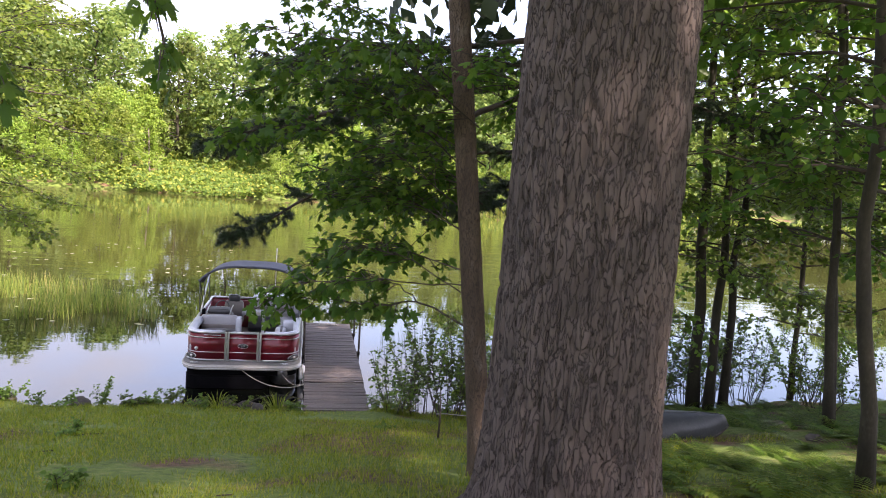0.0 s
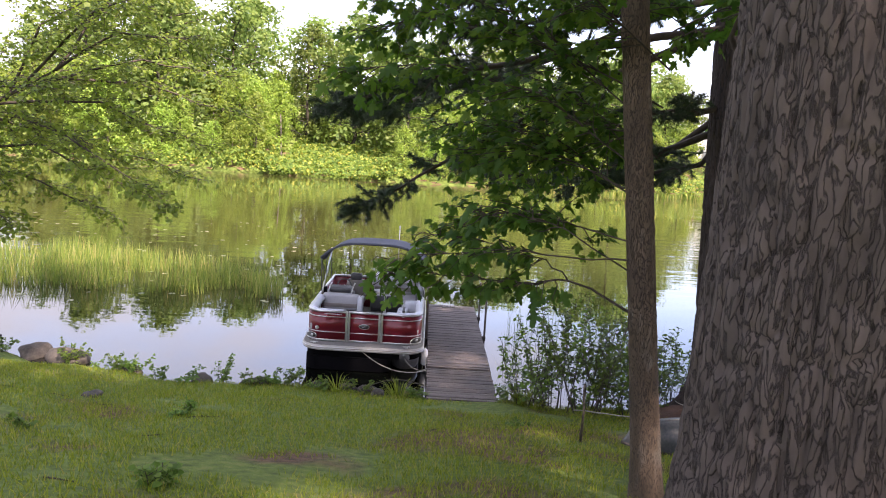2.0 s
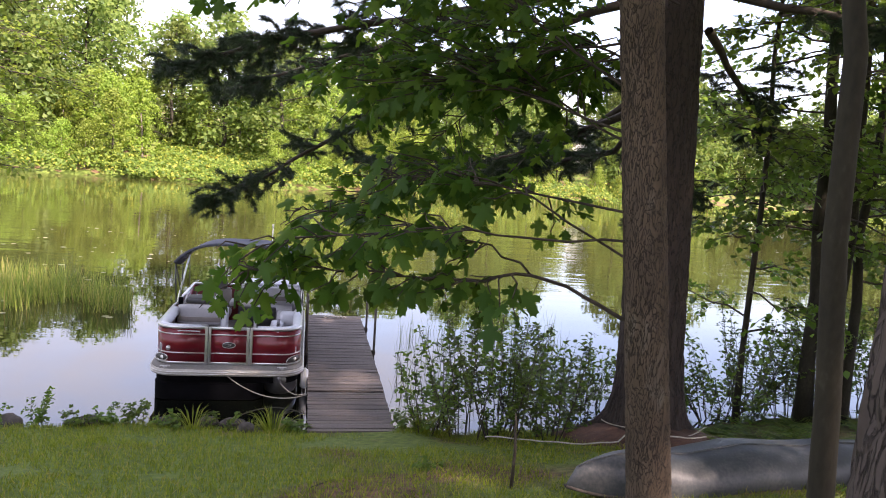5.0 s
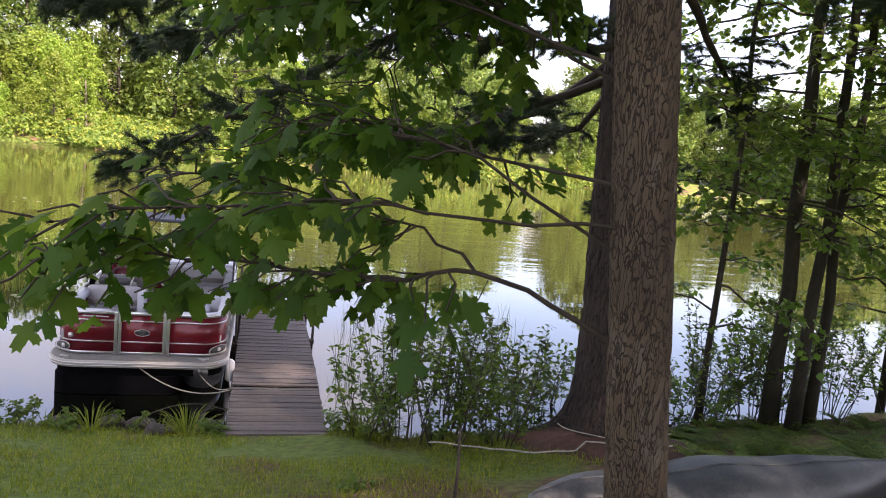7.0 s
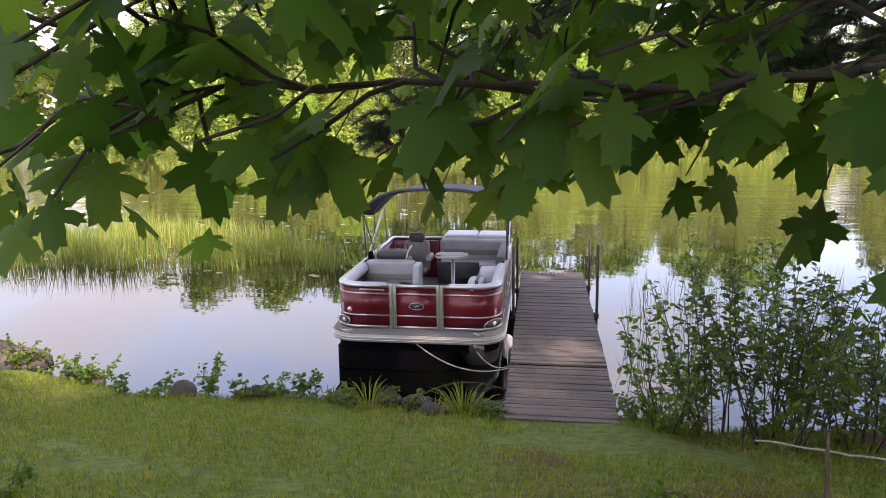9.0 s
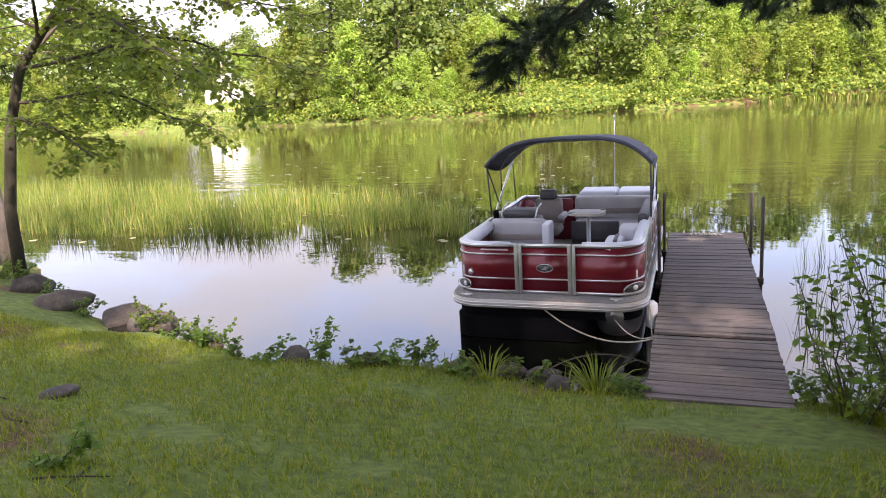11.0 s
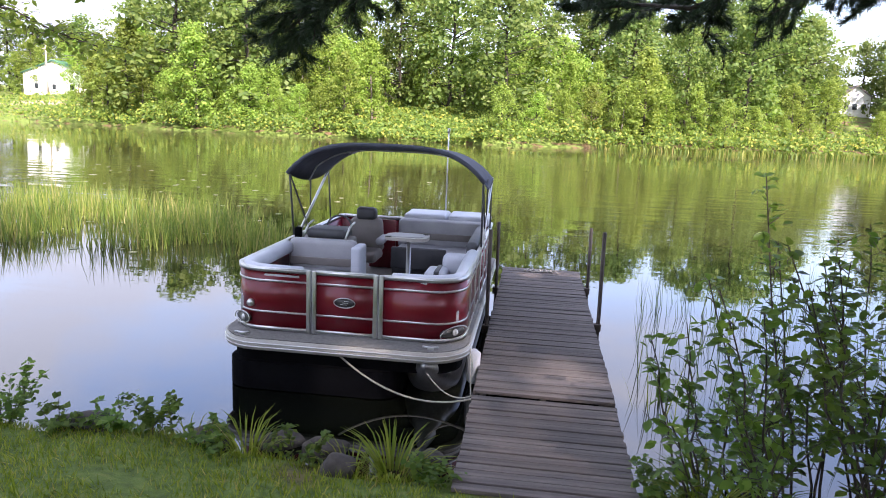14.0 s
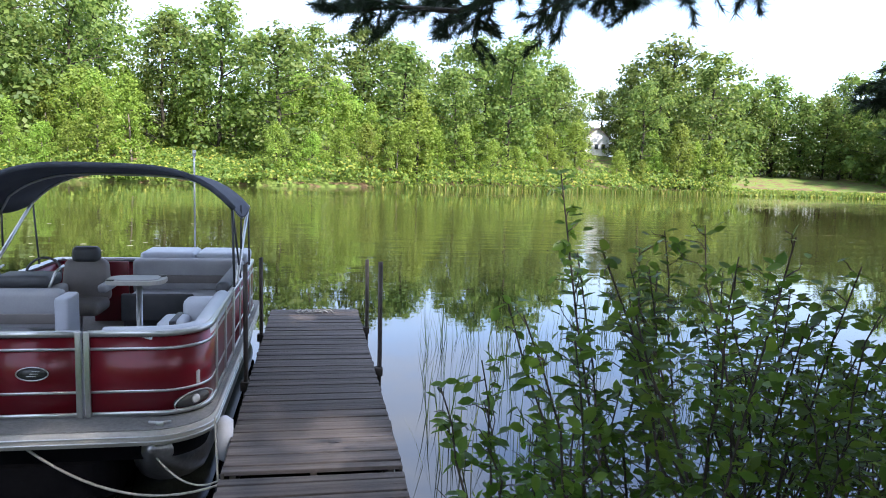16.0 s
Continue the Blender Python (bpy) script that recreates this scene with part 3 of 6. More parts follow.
def build_boat():
    boat = thing("pontoon_boat", "red and silver pontoon boat with grey seats moored beside the dock", "boat")
    x0, x1, y0, y1 = BX0, BX1, BY0, BY1
    deck = part("deck", slab(rounded_outline(x0 - 0.05, x1 + 0.05, y0 - 0.27, y1 + 0.55, 0.42), 0.20, 0.292), M_CARPET, boat, "grey carpeted deck", False)
    edge = rounded_outline(x0 - 0.05, x1 + 0.05, y0 - 0.27, y1 + 0.55, 0.42)
    edge.append(edge[0])
    part("deck_trim", band(edge, 0.175, 0.283, -0.022), M_DECKEDGE, boat, "cream deck edge trim")
    for z in (0.205, 0.245):
        s = Soup()
        s.tube([(x, y, z) for x, y in rounded_outline(x0 - 0.075, x1 + 0.075, y0 - 0.295, y1 + 0.575, 0.44)], 0.007, 6)
        part("rub_rail", s, M_ALU, boat)
    # underside with the shade below the deck put into its colour
    part("underdeck", slab(rounded_outline(x0 + 0.02, x1 - 0.02, y0 - 0.16, y1 + 0.5, 0.35), 0.02, 0.196), M_BLACK, boat, "underside blackened as the shade below the deck", False)
    # pontoons with pointed noses
    for cx in (x0 + 0.34, x1 - 0.34):
        s = Soup()
        prof = [(-0.34, 0.012, 0.17), (-0.31, 0.035, 0.155), (-0.02, 0.17, 0.05), (0.30, 0.285, -0.07), (0.42, 0.312, -0.115), (0.8, 0.315, -0.12), (y1 - 0.1, 0.315, -0.12), (y1 + 0.4, 0.30, -0.10), (y1 + 0.5, 0.1, -0.06)]
        back = 0.40 if cx < -1.4 else 0.0
        s.tube([(cx, y0 + d + back if d < 1 else d, z) for d, r, z in prof], [r for d, r, z in prof], 22)
        tube = part("pontoon", s, M_PONTOON, boat, "dull aluminium pontoon tube")
        s = Soup()
        s.box((cx - 0.012, y0 - 0.22 + back, 0.06), (cx + 0.012, y0 + 0.5 + back, 0.2), 0.004)
        part("nose_fin", s, M_PONTOON, tube)
        s = Soup()
        s.box((cx - 0.2, y0 + 0.1, 0.12), (cx + 0.2, y1 + 0.3, 0.2), 0.02)
        part("mount", s, M_PONTOON, tube)
    # added panel, black in place of the shade under the bow
    part("bow_skirt", slab(rounded_outline(x0 + 0.03, x1 - 0.62, y0 - 0.23, y0 + 0.9, 0.25), -0.27, 0.02), M_BLACK, boat, "added black panel standing in for shade under the bow", False)
    # fence
    out = rounded_outline(x0, x1, y0, y1, 0.36, 10, 0.10)
    n = 11
    xa, xb = -1.786, -1.077
    bow_left = [(x0, 2.2)] + out[0:n] + [(xa - 0.03, y0)]
    bow_right = [(xb + 0.03, y0)] + out[n:2 * n] + [(x1, 2.2)]
    gate = [(xa + 0.03, y0), (xb - 0.03, y0)]
    side_r = [(x1, 2.26)] + out[2 * n:3 * n] + [(-1.0, y1)]
    side_l = [(-1.06, y1)] + out[3 * n:4 * n] + [(x0, 2.26)]
    for run, nm in ((bow_left, "port_bow_fence"), (bow_right, "starboard_bow_fence"), (gate, "bow_gate"), (side_r, "starboard_fence"), (side_l, "port_fence")):
        fence = part("fence_section", band(run, 0.33, 0.93, 0.02), M_RED, boat, "glossy red fence panel")
        for z, hh, pr in ((0.955, 0.020, 0.014), (0.838, 0.011, 0.008), (0.502, 0.010, 0.008), (0.325, 0.018, 0.012)):
            part("rail", band([(px, py) for px, py in run], z - hh, z + hh, -pr), M_ALU, fence, "silver aluminium rail")
        b = band(run, 0.925, 0.975, 0.034)
        part("top_rail", b, M_ALU, fence)
        for px, py in (run[0], run[-1]):
            s = Soup()
            s.box((px - 0.022, py - 0.020, 0.30), (px + 0.022, py + 0.022, 0.975), 0.006)
            part("fence_post", s, M_ALU, fence)
    for py in (1.0, 1.6, 2.9, 3.5, 4.1):
        for px in (x0, x1):
            s = Soup()
            s.box((px - 0.018, py - 0.018, 0.30), (px + 0.018, py + 0.018, 0.965), 0.005)
            part("side_post", s, M_ALU, boat)
    # emblem, docking lights, badge
    s = Soup()
    ring = [(-1.432 + 0.112 * math.cos(a), y0 - 0.012, 0.655 + 0.052 * math.sin(a)) for a in np.linspace(0, 2 * math.pi, 25)]
    s.tube(ring, 0.005, 6, False)
    emblem = part("emblem", s, M_ALU, boat, "oval silver emblem ring")
    s = Soup()
    for k in range(3):
        s.box((-1.475 + 0.02 * k, y0 - 0.012, 0.634 + k * 0.018), (-1.405 + 0.012 * k, y0 - 0.006, 0.639 + k * 0.018), 0.002)
    part("emblem_bars", s, M_ALU, emblem)
    s = Soup()
    s.tube([(-1.432, y0 - 0.006, 0.655), (-1.432, y0 - 0.0025, 0.655)], [0.055, 0.055], 20)
    for i, v in enumerate(s.v):
        s.v[i] = (-1.432 + (v[0] + 1.432) * 1.95, v[1], v[2])
    part("emblem_plate", s, M_BADGE, emblem)
    s = Soup()
    s.tube([(-2.45, y0 + 0.015, 0.585), (-2.45, y0 - 0.022, 0.585)], [0.042, 0.036], 18)
    part("round_badge", s, M_ALU, boat, "small round silver badge")
    for cx, a in ((x0 + 0.115, -42), (x1 - 0.115, 42)):
        m = pose(cx, y0 + 0.10, 0.40, 0, 0, a)
        s = Soup()
        s.tube([(0, 0.012, 0), (0, -0.018, 0)], [0.075, 0.066], 20)
        s.v = [tuple(m @ Vector((v[0] * 2.1, v[1], v[2] * 0.8 + v[0] * 0.12))) for v in s.v]
        lamp = part("docking_light", s, M_BADGE, boat, "black oval docking light housing")
        s = Soup()
        s.tube([(0.02, -0.015, 0), (0.02, -0.032, 0)], [0.04, 0.028], 16)
        s.v = [tuple(m @ Vector(v)) for v in s.v]
        part("lens", s, M_LAMP, lamp, "clear round lens")
        s = Soup()
        s.tube([(0.17 * math.cos(t), -0.022, 0.066 * math.sin(t) + 0.02 * math.cos(t)) for t in np.linspace(0, 2 * math.pi, 25)], 0.006, 6, False)
        s.v = [tuple(m @ Vector(v)) for v in s.v]
        part("bezel", s, M_ALU, lamp)
    for cx in (x0 + 0.22, x1 - 0.3):
        s = Soup()
        s.tube([(cx - 0.08, y0 - 0.2, 0.325), (cx, y0 - 0.2, 0.318), (cx + 0.08, y0 - 0.2, 0.325)], 0.01, 8)
        s.box((cx - 0.03, y0 - 0.21, 0.29), (cx + 0.03, y0 - 0.19, 0.318), 0.003)
        part("cleat", s, M_ALU, boat)
    # port bow couch: rolled back along the fence, seat, headrest end
    couch = part("bow_couch", Soup(), M_VINYL, boat, "grey vinyl corner couch")

    def cushion(name, lo, hi, mat, r=0.05, par=None, label=""):
        s = Soup()
        s.box(lo, hi, r)
        return part(name, s, mat, par if par else boat, label)

    cushion("seat", (x0 + 0.06, y0 + 0.10, 0.45), (-1.98, 2.05, 0.66), M_VINYL, 0.05, couch)
    cushion("base", (x0 + 0.06, y0 + 0.12, 0.292), (-2.02, 2.0, 0.46), M_VINYL_D, 0.02, couch)
    inner = rounded_outline(x0 + 0.075, x1 - 0.075, y0 + 0.085, y1, 0.32, 8, 0.1)
    s = Soup()
    s.tube([(inner[0][0], 1.95, 0.905)] + [(px, py, 0.905) for px, py in inner[0:9]] + [(-1.92, y0 + 0.085, 0.90)], 0.088, 12)
    part("backrest", s, M_VINYL_L, couch, "pale blue-grey rolled backrest")
    cushion("end_backrest", (x0 + 0.10, 1.93, 0.62), (-1.72, 2.12, 1.02), M_VINYL, 0.06, couch)
    cushion("end_band", (x0 + 0.12, 1.915, 0.70), (-1.76, 1.94, 0.80), M_VINYL_T, 0.012, couch)
    cushion("end_panel", (-1.74, 1.78, 0.34), (-1.62, 2.14, 0.98), M_VINYL_L, 0.03, couch)
    # starboard bow lounge
    lounge = part("bow_lounge", Soup(), M_VINYL, boat, "grey vinyl bow lounge")
    cushion("seat", (-0.82, y0 + 0.12, 0.45), (x1 - 0.06, 2.0, 0.66), M_VINYL, 0.05, lounge)
    cushion("base", (-0.80, y0 + 0.14, 0.292), (x1 - 0.06, 2.0, 0.46), M_VINYL_D, 0.02, lounge)
    s = Soup()
    s.tube([(-0.95, y0 + 0.09, 0.90)] + [(px, py, 0.905) for px, py in inner[9:18]] + [(inner[17][0], 2.05, 0.92)], 0.088, 12)
    part("backrest", s, M_VINYL_L, lounge, "pale blue-grey rolled backrest")
    cushion("headrest", (-0.62, 1.86, 0.64), (x1 - 0.1, 2.1, 0.95), M_VINYL_L, 0.07, lounge)
    cushion("pillow", (-0.78, 1.45, 0.66), (-0.52, 1.85, 0.82), M_VINYL_L, 0.06, lounge)
    cushion("stripe", (-0.66, 1.44, 0.665), (-0.60, 1.86, 0.826), M_VINYL_D, 0.012, lounge)
    # stern bench and sunpad
    bench = part("stern_bench", Soup(), M_VINYL, boat, "grey vinyl stern bench with sun pad")
    cushion("seat", (-1.55, 3.35, 0.45), (x1 - 0.08, 4.0, 0.68), M_VINYL, 0.06, bench)
    cushion("base", (-1.55, 3.4, 0.292), (x1 - 0.1, 4.0, 0.46), M_VINYL_D, 0.02, bench)
    cushion("backrest", (-1.58, 3.95, 0.60), (x1 - 0.06, 4.16, 1.06), M_VINYL, 0.07, bench)
    cushion("back_band", (-1.5, 3.938, 0.76), (x1 - 0.12, 3.96, 0.86), M_VINYL_T, 0.012, bench)
    cushion("sun_pad", (-1.52, 4.10, 0.98), (-0.86, 4.72, 1.13), M_VINYL_L, 0.05, bench)
    cushion("sun_pad", (-0.85, 4.10, 0.98), (x1 - 0.02, 4.72, 1.13), M_VINYL_L, 0.05, bench)
    cushion("side_seat", (-0.72, 2.5, 0.45), (x1 - 0.07, 3.4, 0.67), M_VINYL, 0.05, bench)
    cushion("dark_front", (-1.55, 3.30, 0.42), (-0.75, 3.36, 0.74), M_VINYL_D, 0.025, bench)
    cushion("side_back", (x1 - 0.20, 2.45, 0.66), (x1 - 0.04, 4.0, 1.02), M_VINYL_D, 0.06, bench)
    red = Soup()
    red.box((-2.0, 3.88, 0.30), (-1.60, 3.92, 1.04), 0.01)
    part("rear_gate", red, M_RED, boat, "glossy red stern gate")
    # helm
    helm = part("helm_console", Soup(), M_VINYL_D, boat, "dark grey helm console")
    s = Soup()
    s.box((x0 + 0.10, 2.2, 0.292), (-1.88, 2.62, 0.98), 0.05)
    for i, v in enumerate(s.v):
        if v[2] > 0.7:
            s.v[i] = (v[0], v[1] + (v[2] - 0.7) * 0.25, v[2])
    part("body", s, M_VINYL_T, helm)
    cushion("dashboard", (x0 + 0.2, 2.30, 0.97), (-1.95, 2.70, 1.10), M_VINYL_D, 0.05, helm, "black dashboard hood")
    s = Soup()
    s.tube([(-2.18 + 0.17 * math.cos(a), 2.82 + 0.06 * math.sin(a), 1.06 + 0.15 * math.sin(a)) for a in np.linspace(0, 2 * math.pi, 21)], 0.014, 8, False)
    part("steering_wheel", s, M_VINYL_D, helm)
    s = Soup()
    s.tube([(-2.18, 2.7, 1.02), (-2.18, 2.82, 1.06)], 0.02, 8)
    s.tube([(-2.34, 2.81, 1.06), (-2.02, 2.81, 1.06)], 0.012, 6)
    part("wheel_hub", s, M_ALU, helm)
    for dx in (-2.50, -1.94):
        s = Soup()
        s.tube([(dx, 2.24, 0.97), (dx + 0.04, 2.34, 1.14), (dx + 0.06, 2.5, 1.18)], 0.014, 8)
        part("grab_rail", s, M_ALU, helm)
    cushion("throttle", (-2.60, 2.2, 0.97), (-2.52, 2.3, 1.12), M_BLACK, 0.02, helm)
    # helm chair
    chair = part("helm_chair", Soup(), M_VINYL_T, boat, "taupe and grey swivel helm chair")
    s = Soup()
    s.tube([(-1.95, 3.15, 0.292), (-1.95, 3.15, 0.31), (-1.95, 3.15, 0.33), (-1.95, 3.15, 0.55)], [0.16, 0.15, 0.04, 0.04], 14)
    part("pedestal", s, M_ALU, chair)
    cushion("seat", (-2.22, 2.92, 0.55), (-1.68, 3.42, 0.70), M_VINYL_T, 0.06, chair)
    s = Soup()
    s.box((-2.22, 3.36, 0.64), (-1.68, 3.52, 1.12), 0.07)
    for i, v in enumerate(s.v):
        k = max(0.0, (v[2] - 0.9) / 0.3)
        s.v[i] = (-1.95 + (v[0] + 1.95) * (1 - 0.22 * k), v[1] + 0.10 * (v[2] - 0.64), v[2])
    part("backrest", s, M_VINYL_T, chair)
    cushion("headrest", (-2.10, 3.40, 1.08), (-1.80, 3.56, 1.27), M_VINYL_D, 0.06, chair)
    for cx in (-2.28, -1.66):
        cushion("armrest", (cx - 0.055, 3.0, 0.80), (cx + 0.055, 3.42, 0.90), M_VINYL, 0.04, chair)
    # table on a pedestal
    table = part("table", Soup(), M_VINYL_L, boat, "small pale oval table on a metal pedestal")
    s = Soup()
    s.tube([(-1.12, 2.35, 0.30), (-1.12, 2.35, 0.32), (-1.12, 2.35, 0.34), (-1.12, 2.35, 1.03)], [0.12, 0.11, 0.03, 0.03], 14)
    part("pedestal", s, M_ALU, table)
    o = rounded_outline(-1.42, -0.86, 2.14, 2.56, 0.14, 6, 0.14)
    part("tabletop", slab(o, 1.035, 1.075), M_DECKEDGE, table, "", False)
    o = rounded_outline(-1.36, -0.92, 2.20, 2.50, 0.10, 6, 0.10)
    part("tray", slab(o, 1.075, 1.082), M_VINYL, table, "", False)
    for cx, cy in ((-1.36, 2.2), (-0.92, 2.5)):
        s = Soup()
        s.tube([(cx, cy, 1.076), (cx, cy, 1.085)], 0.042, 14)
        part("cup_holder", s, M_BADGE, table)
    # stern light pole
    s = Soup()
    s.tube([(-0.95, 4.68, 1.0), (-0.95, 4.68, 2.35)], 0.011, 8)
    s.tube([(-0.95, 4.68, 2.35), (-0.95, 4.68, 2.43)], 0.022, 8)
    part("stern_light", s, M_LAMP, boat, "thin white stern light pole")
    # canopy
    bim = part("canopy", Soup(), M_CANVAS, boat, "navy grey canvas canopy stretched on an arched frame")
    s, nu, nv = Soup(), 24, 10
    cx, hw = (x0 + x1) / 2, (x1 - x0) / 2 + 0.02

    def canvas(u, v):
        a = -1 + 2 * u
        x = cx + hw * math.copysign(abs(a) ** 0.85, a)
        crown = (1 - abs(a) ** 3.2)
        z = 1.84 + 0.40 * crown - 0.035 * math.sin(math.pi * v) * (0.4 + crown) - 0.10 * v
        if abs(a) > 0.93:
            z -= 0.10 * math.sin(math.pi * v) ** 0.7
        return (x, 2.22 + 1.75 * v, z)

    for dz in (0.0, -0.022):
        for i in range(nu + 1):
            for j in range(nv + 1):
                px, py, pz = canvas(i / nu, j / nv)
                s.v.append((px, py, pz + dz))
    st = (nu + 1) * (nv + 1)
    for i in range(nu):
        for j in range(nv):
            a = i * (nv + 1) + j
            b = a + nv + 1
            s.f += [(a, b, b + 1, a + 1), (st + a, st + a + 1, st + b + 1, st + b)]
    for i in range(nu):
        for j in (0, nv):
            a = i * (nv + 1) + j
            b = a + nv + 1
            s.f.append((a, b, st + b, st + a))
    for j in range(nv):
        for i in (0, nu):
            a = i * (nv + 1) + j
            s.f.append((a, a + 1, st + a + 1, st + a))
    part("canvas", s, M_CANVAS, bim)
    for v in (0.0, 0.5, 1.0):
        s = Soup()
        pts = [canvas(u, v) for u in np.linspace(0, 1, 21)]
        s.tube([(p[0], p[1], p[2] - 0.03) for p in pts], 0.030 if v == 0 else 0.014, 8)
        part("hoop", s, M_CANVAS if v == 0 else M_ALU, bim)
    for sx in (x0 + 0.0, x1 - 0.0):
        for a, b, r, mt in (((sx, 2.24, 1.84), (sx, 2.42, 0.96), 0.013, M_VINYL_D), ((sx, 3.96, 1.74), (sx, 2.62, 0.98), 0.020, M_ALU), ((sx, 2.24, 1.82), (sx, 3.05, 0.97), 0.011, M_VINYL_D), ((sx, 3.1, 1.80), (sx, 3.1, 1.3), 0.011, M_VINYL_D), ((sx, 3.96, 1.74), (sx, 4.1, 0.97), 0.011, M_VINYL_D)):
            s = Soup()
            s.tube([a, b], r, 8)
            part("strut", s, mt, bim)
    # fender and mooring lines
    s = Soup()
    s.tube([(x1 + 0.10, 0.75, -0.22), (x1 + 0.10, 0.75, -0.18), (x1 + 0.10, 0.75, 0.12), (x1 + 0.10, 0.75, 0.16)], [0.03, 0.075, 0.075, 0.03], 14)
    fend = part("fender", s, M_VINYL_L, boat, "pale cylindrical fender")
    for a, b, sag, r in (((-1.42, y0 - 0.2, 0.15), (-0.03, 0.02, -0.10), 0.20, 0.010), ((x1 - 0.33, y0 - 0.25, 0.08), (-0.03, 0.06, -0.08), 0.12, 0.008), ((-0.05, 0.04, -0.08), (-0.09, 0.2, 0.35), 0.02, 0.008)):
        s, A, B = Soup(), Vector(a), Vector(b)
        s.tube([tuple(A.lerp(B, t) - Vector((0, 0, sag * 4 * t * (1 - t)))) for t in np.linspace(0, 1, 15)], r, 6)
        single("mooring_line", s, M_ROPE, "pale mooring rope tying the boat to the dock", "rope")


build_boat()
# empty group meshes become plain holders
for ob in [o for o in bpy.data.objects if o.type == "MESH" and not o.data.vertices]:
    first = [c for c in ob.children if c.type == "MESH"][0]
    kids = [c for c in ob.children if c is not first]
    ob.data = first.data
    bpy.data.objects.remove(first)


# ---- canoe ----
def build_canoe():
    canoe = thing("canoe", "overturned dark weathered canoe lying on the ground under the trees", "canoe")
    A, B = Vector((2.45, -5.95, 0)), Vector((7.15, -5.25, 0))
    ax = (B - A).normalized()
    sd = Vector((-ax.y, ax.x, 0))
    s, n, m = Soup(), 40, 16
    L = (B - A).length
    for i in range(n + 1):
        t = -1 + 2 * i / n
        wid = 0.45 * (1 - abs(t) ** 2.6) + 0.012
        hgt = 0.36 * (1 - abs(t) ** 7) ** 0.5 + 0.02
        c = A + ax * (L * (t + 1) / 2)
        base = ground_z(c.x, c.y) + 0.03 + 0.10 * abs(t) ** 4
        for j in range(m + 1):
            a = math.pi * j / m
            ca = math.copysign(abs(math.cos(a)) ** 0.75, math.cos(a))
            p = c + sd * (ca * wid)
            s.v.append((p.x, p.y, base + hgt * math.sin(a) ** 0.72))
    for i in range(n):
        for j in range(m):
            a = i * (m + 1) + j
            s.f.append((a, a + 1, a + m + 2, a + m + 1))
    part("hull", s, M_CANOE, canoe)
    for j in (0, m):
        g = Soup()
        g.tube([s.v[i * (m + 1) + j] for i in range(n + 1)], 0.018, 6)
        part("gunwale", g, M_STRINGER, canoe)
    k = Soup()
    k.tube([(s.v[i * (m + 1) + m // 2][0], s.v[i * (m + 1) + m // 2][1], s.v[i * (m + 1) + m // 2][2] + 0.002) for i in range(1, n)], 0.012, 6)
    part("keel", k, M_CANOE, canoe)


build_canoe()


# ---- trees ----
def trunk_mesh(center, base_r, lean, height, flare, sides, rows, relief, cell, seed):
    """A trunk with root flare and raised bark plates."""
    s = Soup()
    cx, cy = center
    z0 = ground_z(cx, cy) - 0.15
    for i in range(rows + 1):
        h = height * (i / rows) ** 1.25
        r = base_r * (1 - 0.15 * h / height) + flare * math.exp(-h / 0.38)
        for j in range(sides):
            a = 2 * math.pi * j / sides
            lob = 1 + 0.05 * math.sin(a * 3 + seed) + (0.30 * flare / base_r) * math.exp(-h / 0.3) * math.sin(a * 5 + seed)
            q = Vector((math.cos(a) * base_r * cell, math.sin(a) * base_r * cell, h * cell * 0.24 + seed))
            w = noise.noise_vector(q * 0.7) * 0.5
            d, _p = noise.voronoi(q + w)
            e = min((d[1] - d[0]) / 0.22, 1.0)
            bump = relief * (e ** 0.6 - 1 + 0.35 * noise.noise(q * 3))
            rr = r * lob + bump
            s.v.append((cx + lean[0] * h + math.cos(a) * rr, cy + lean[1] * h + math.sin(a) * rr, z0 + h))
    for i in range(rows):
        for j in range(sides):
            a, b = i * sides + j, i * sides + (j + 1) % sides
            s.f.append((a, b, b + sides, a + sides))
    return s


def wander(a, b, n, amount, r, sag=0.0):
    a, b = Vector(a), Vector(b)
    pts = []
    for i in range(n + 1):
        t = i / n
        k = amount * math.sin(math.pi * t)
        pts.append(a.lerp(b, t) + Vector((r.uniform(-k, k), r.uniform(-k, k), r.uniform(-k, k) - sag * t * t)))
    return pts


def twigs(limbs, r, every=0.28, reach=(0.35, 0.9), lift=0.15, start=0.25):
    """Side twigs off limbs; returns twig polylines."""
    out = []
    for pts in limbs:
        total = sum((pts[i + 1] - pts[i]).length for i in range(len(pts) - 1))
        k = max(2, int(total / every))
        for j in range(k):
            t = start + (1 - start) * (j + r.random() * 0.6) / k
            f = min(t, 0.999) * (len(pts) - 1)
            i = int(f)
            p = pts[i].lerp(pts[i + 1], f - i)
            d = (pts[i + 1] - pts[i]).normalized()
            side = d.cross(Vector((0, 0, 1)))
            if side.length < 0.1:
                side = Vector((1, 0, 0))
            side.normalize()
            w = (d * r.uniform(0.3, 0.9) + side * r.choice((-1, 1)) * r.uniform(0.5, 1.0) + Vector((0, 0, r.uniform(-0.5, 0.5) + lift))).normalized()
            q = p + w * r.uniform(*reach) * (1.15 - 0.6 * t)
            out.append(wander(p, q, 3, 0.03, r, r.uniform(0, 0.12)))
    return out


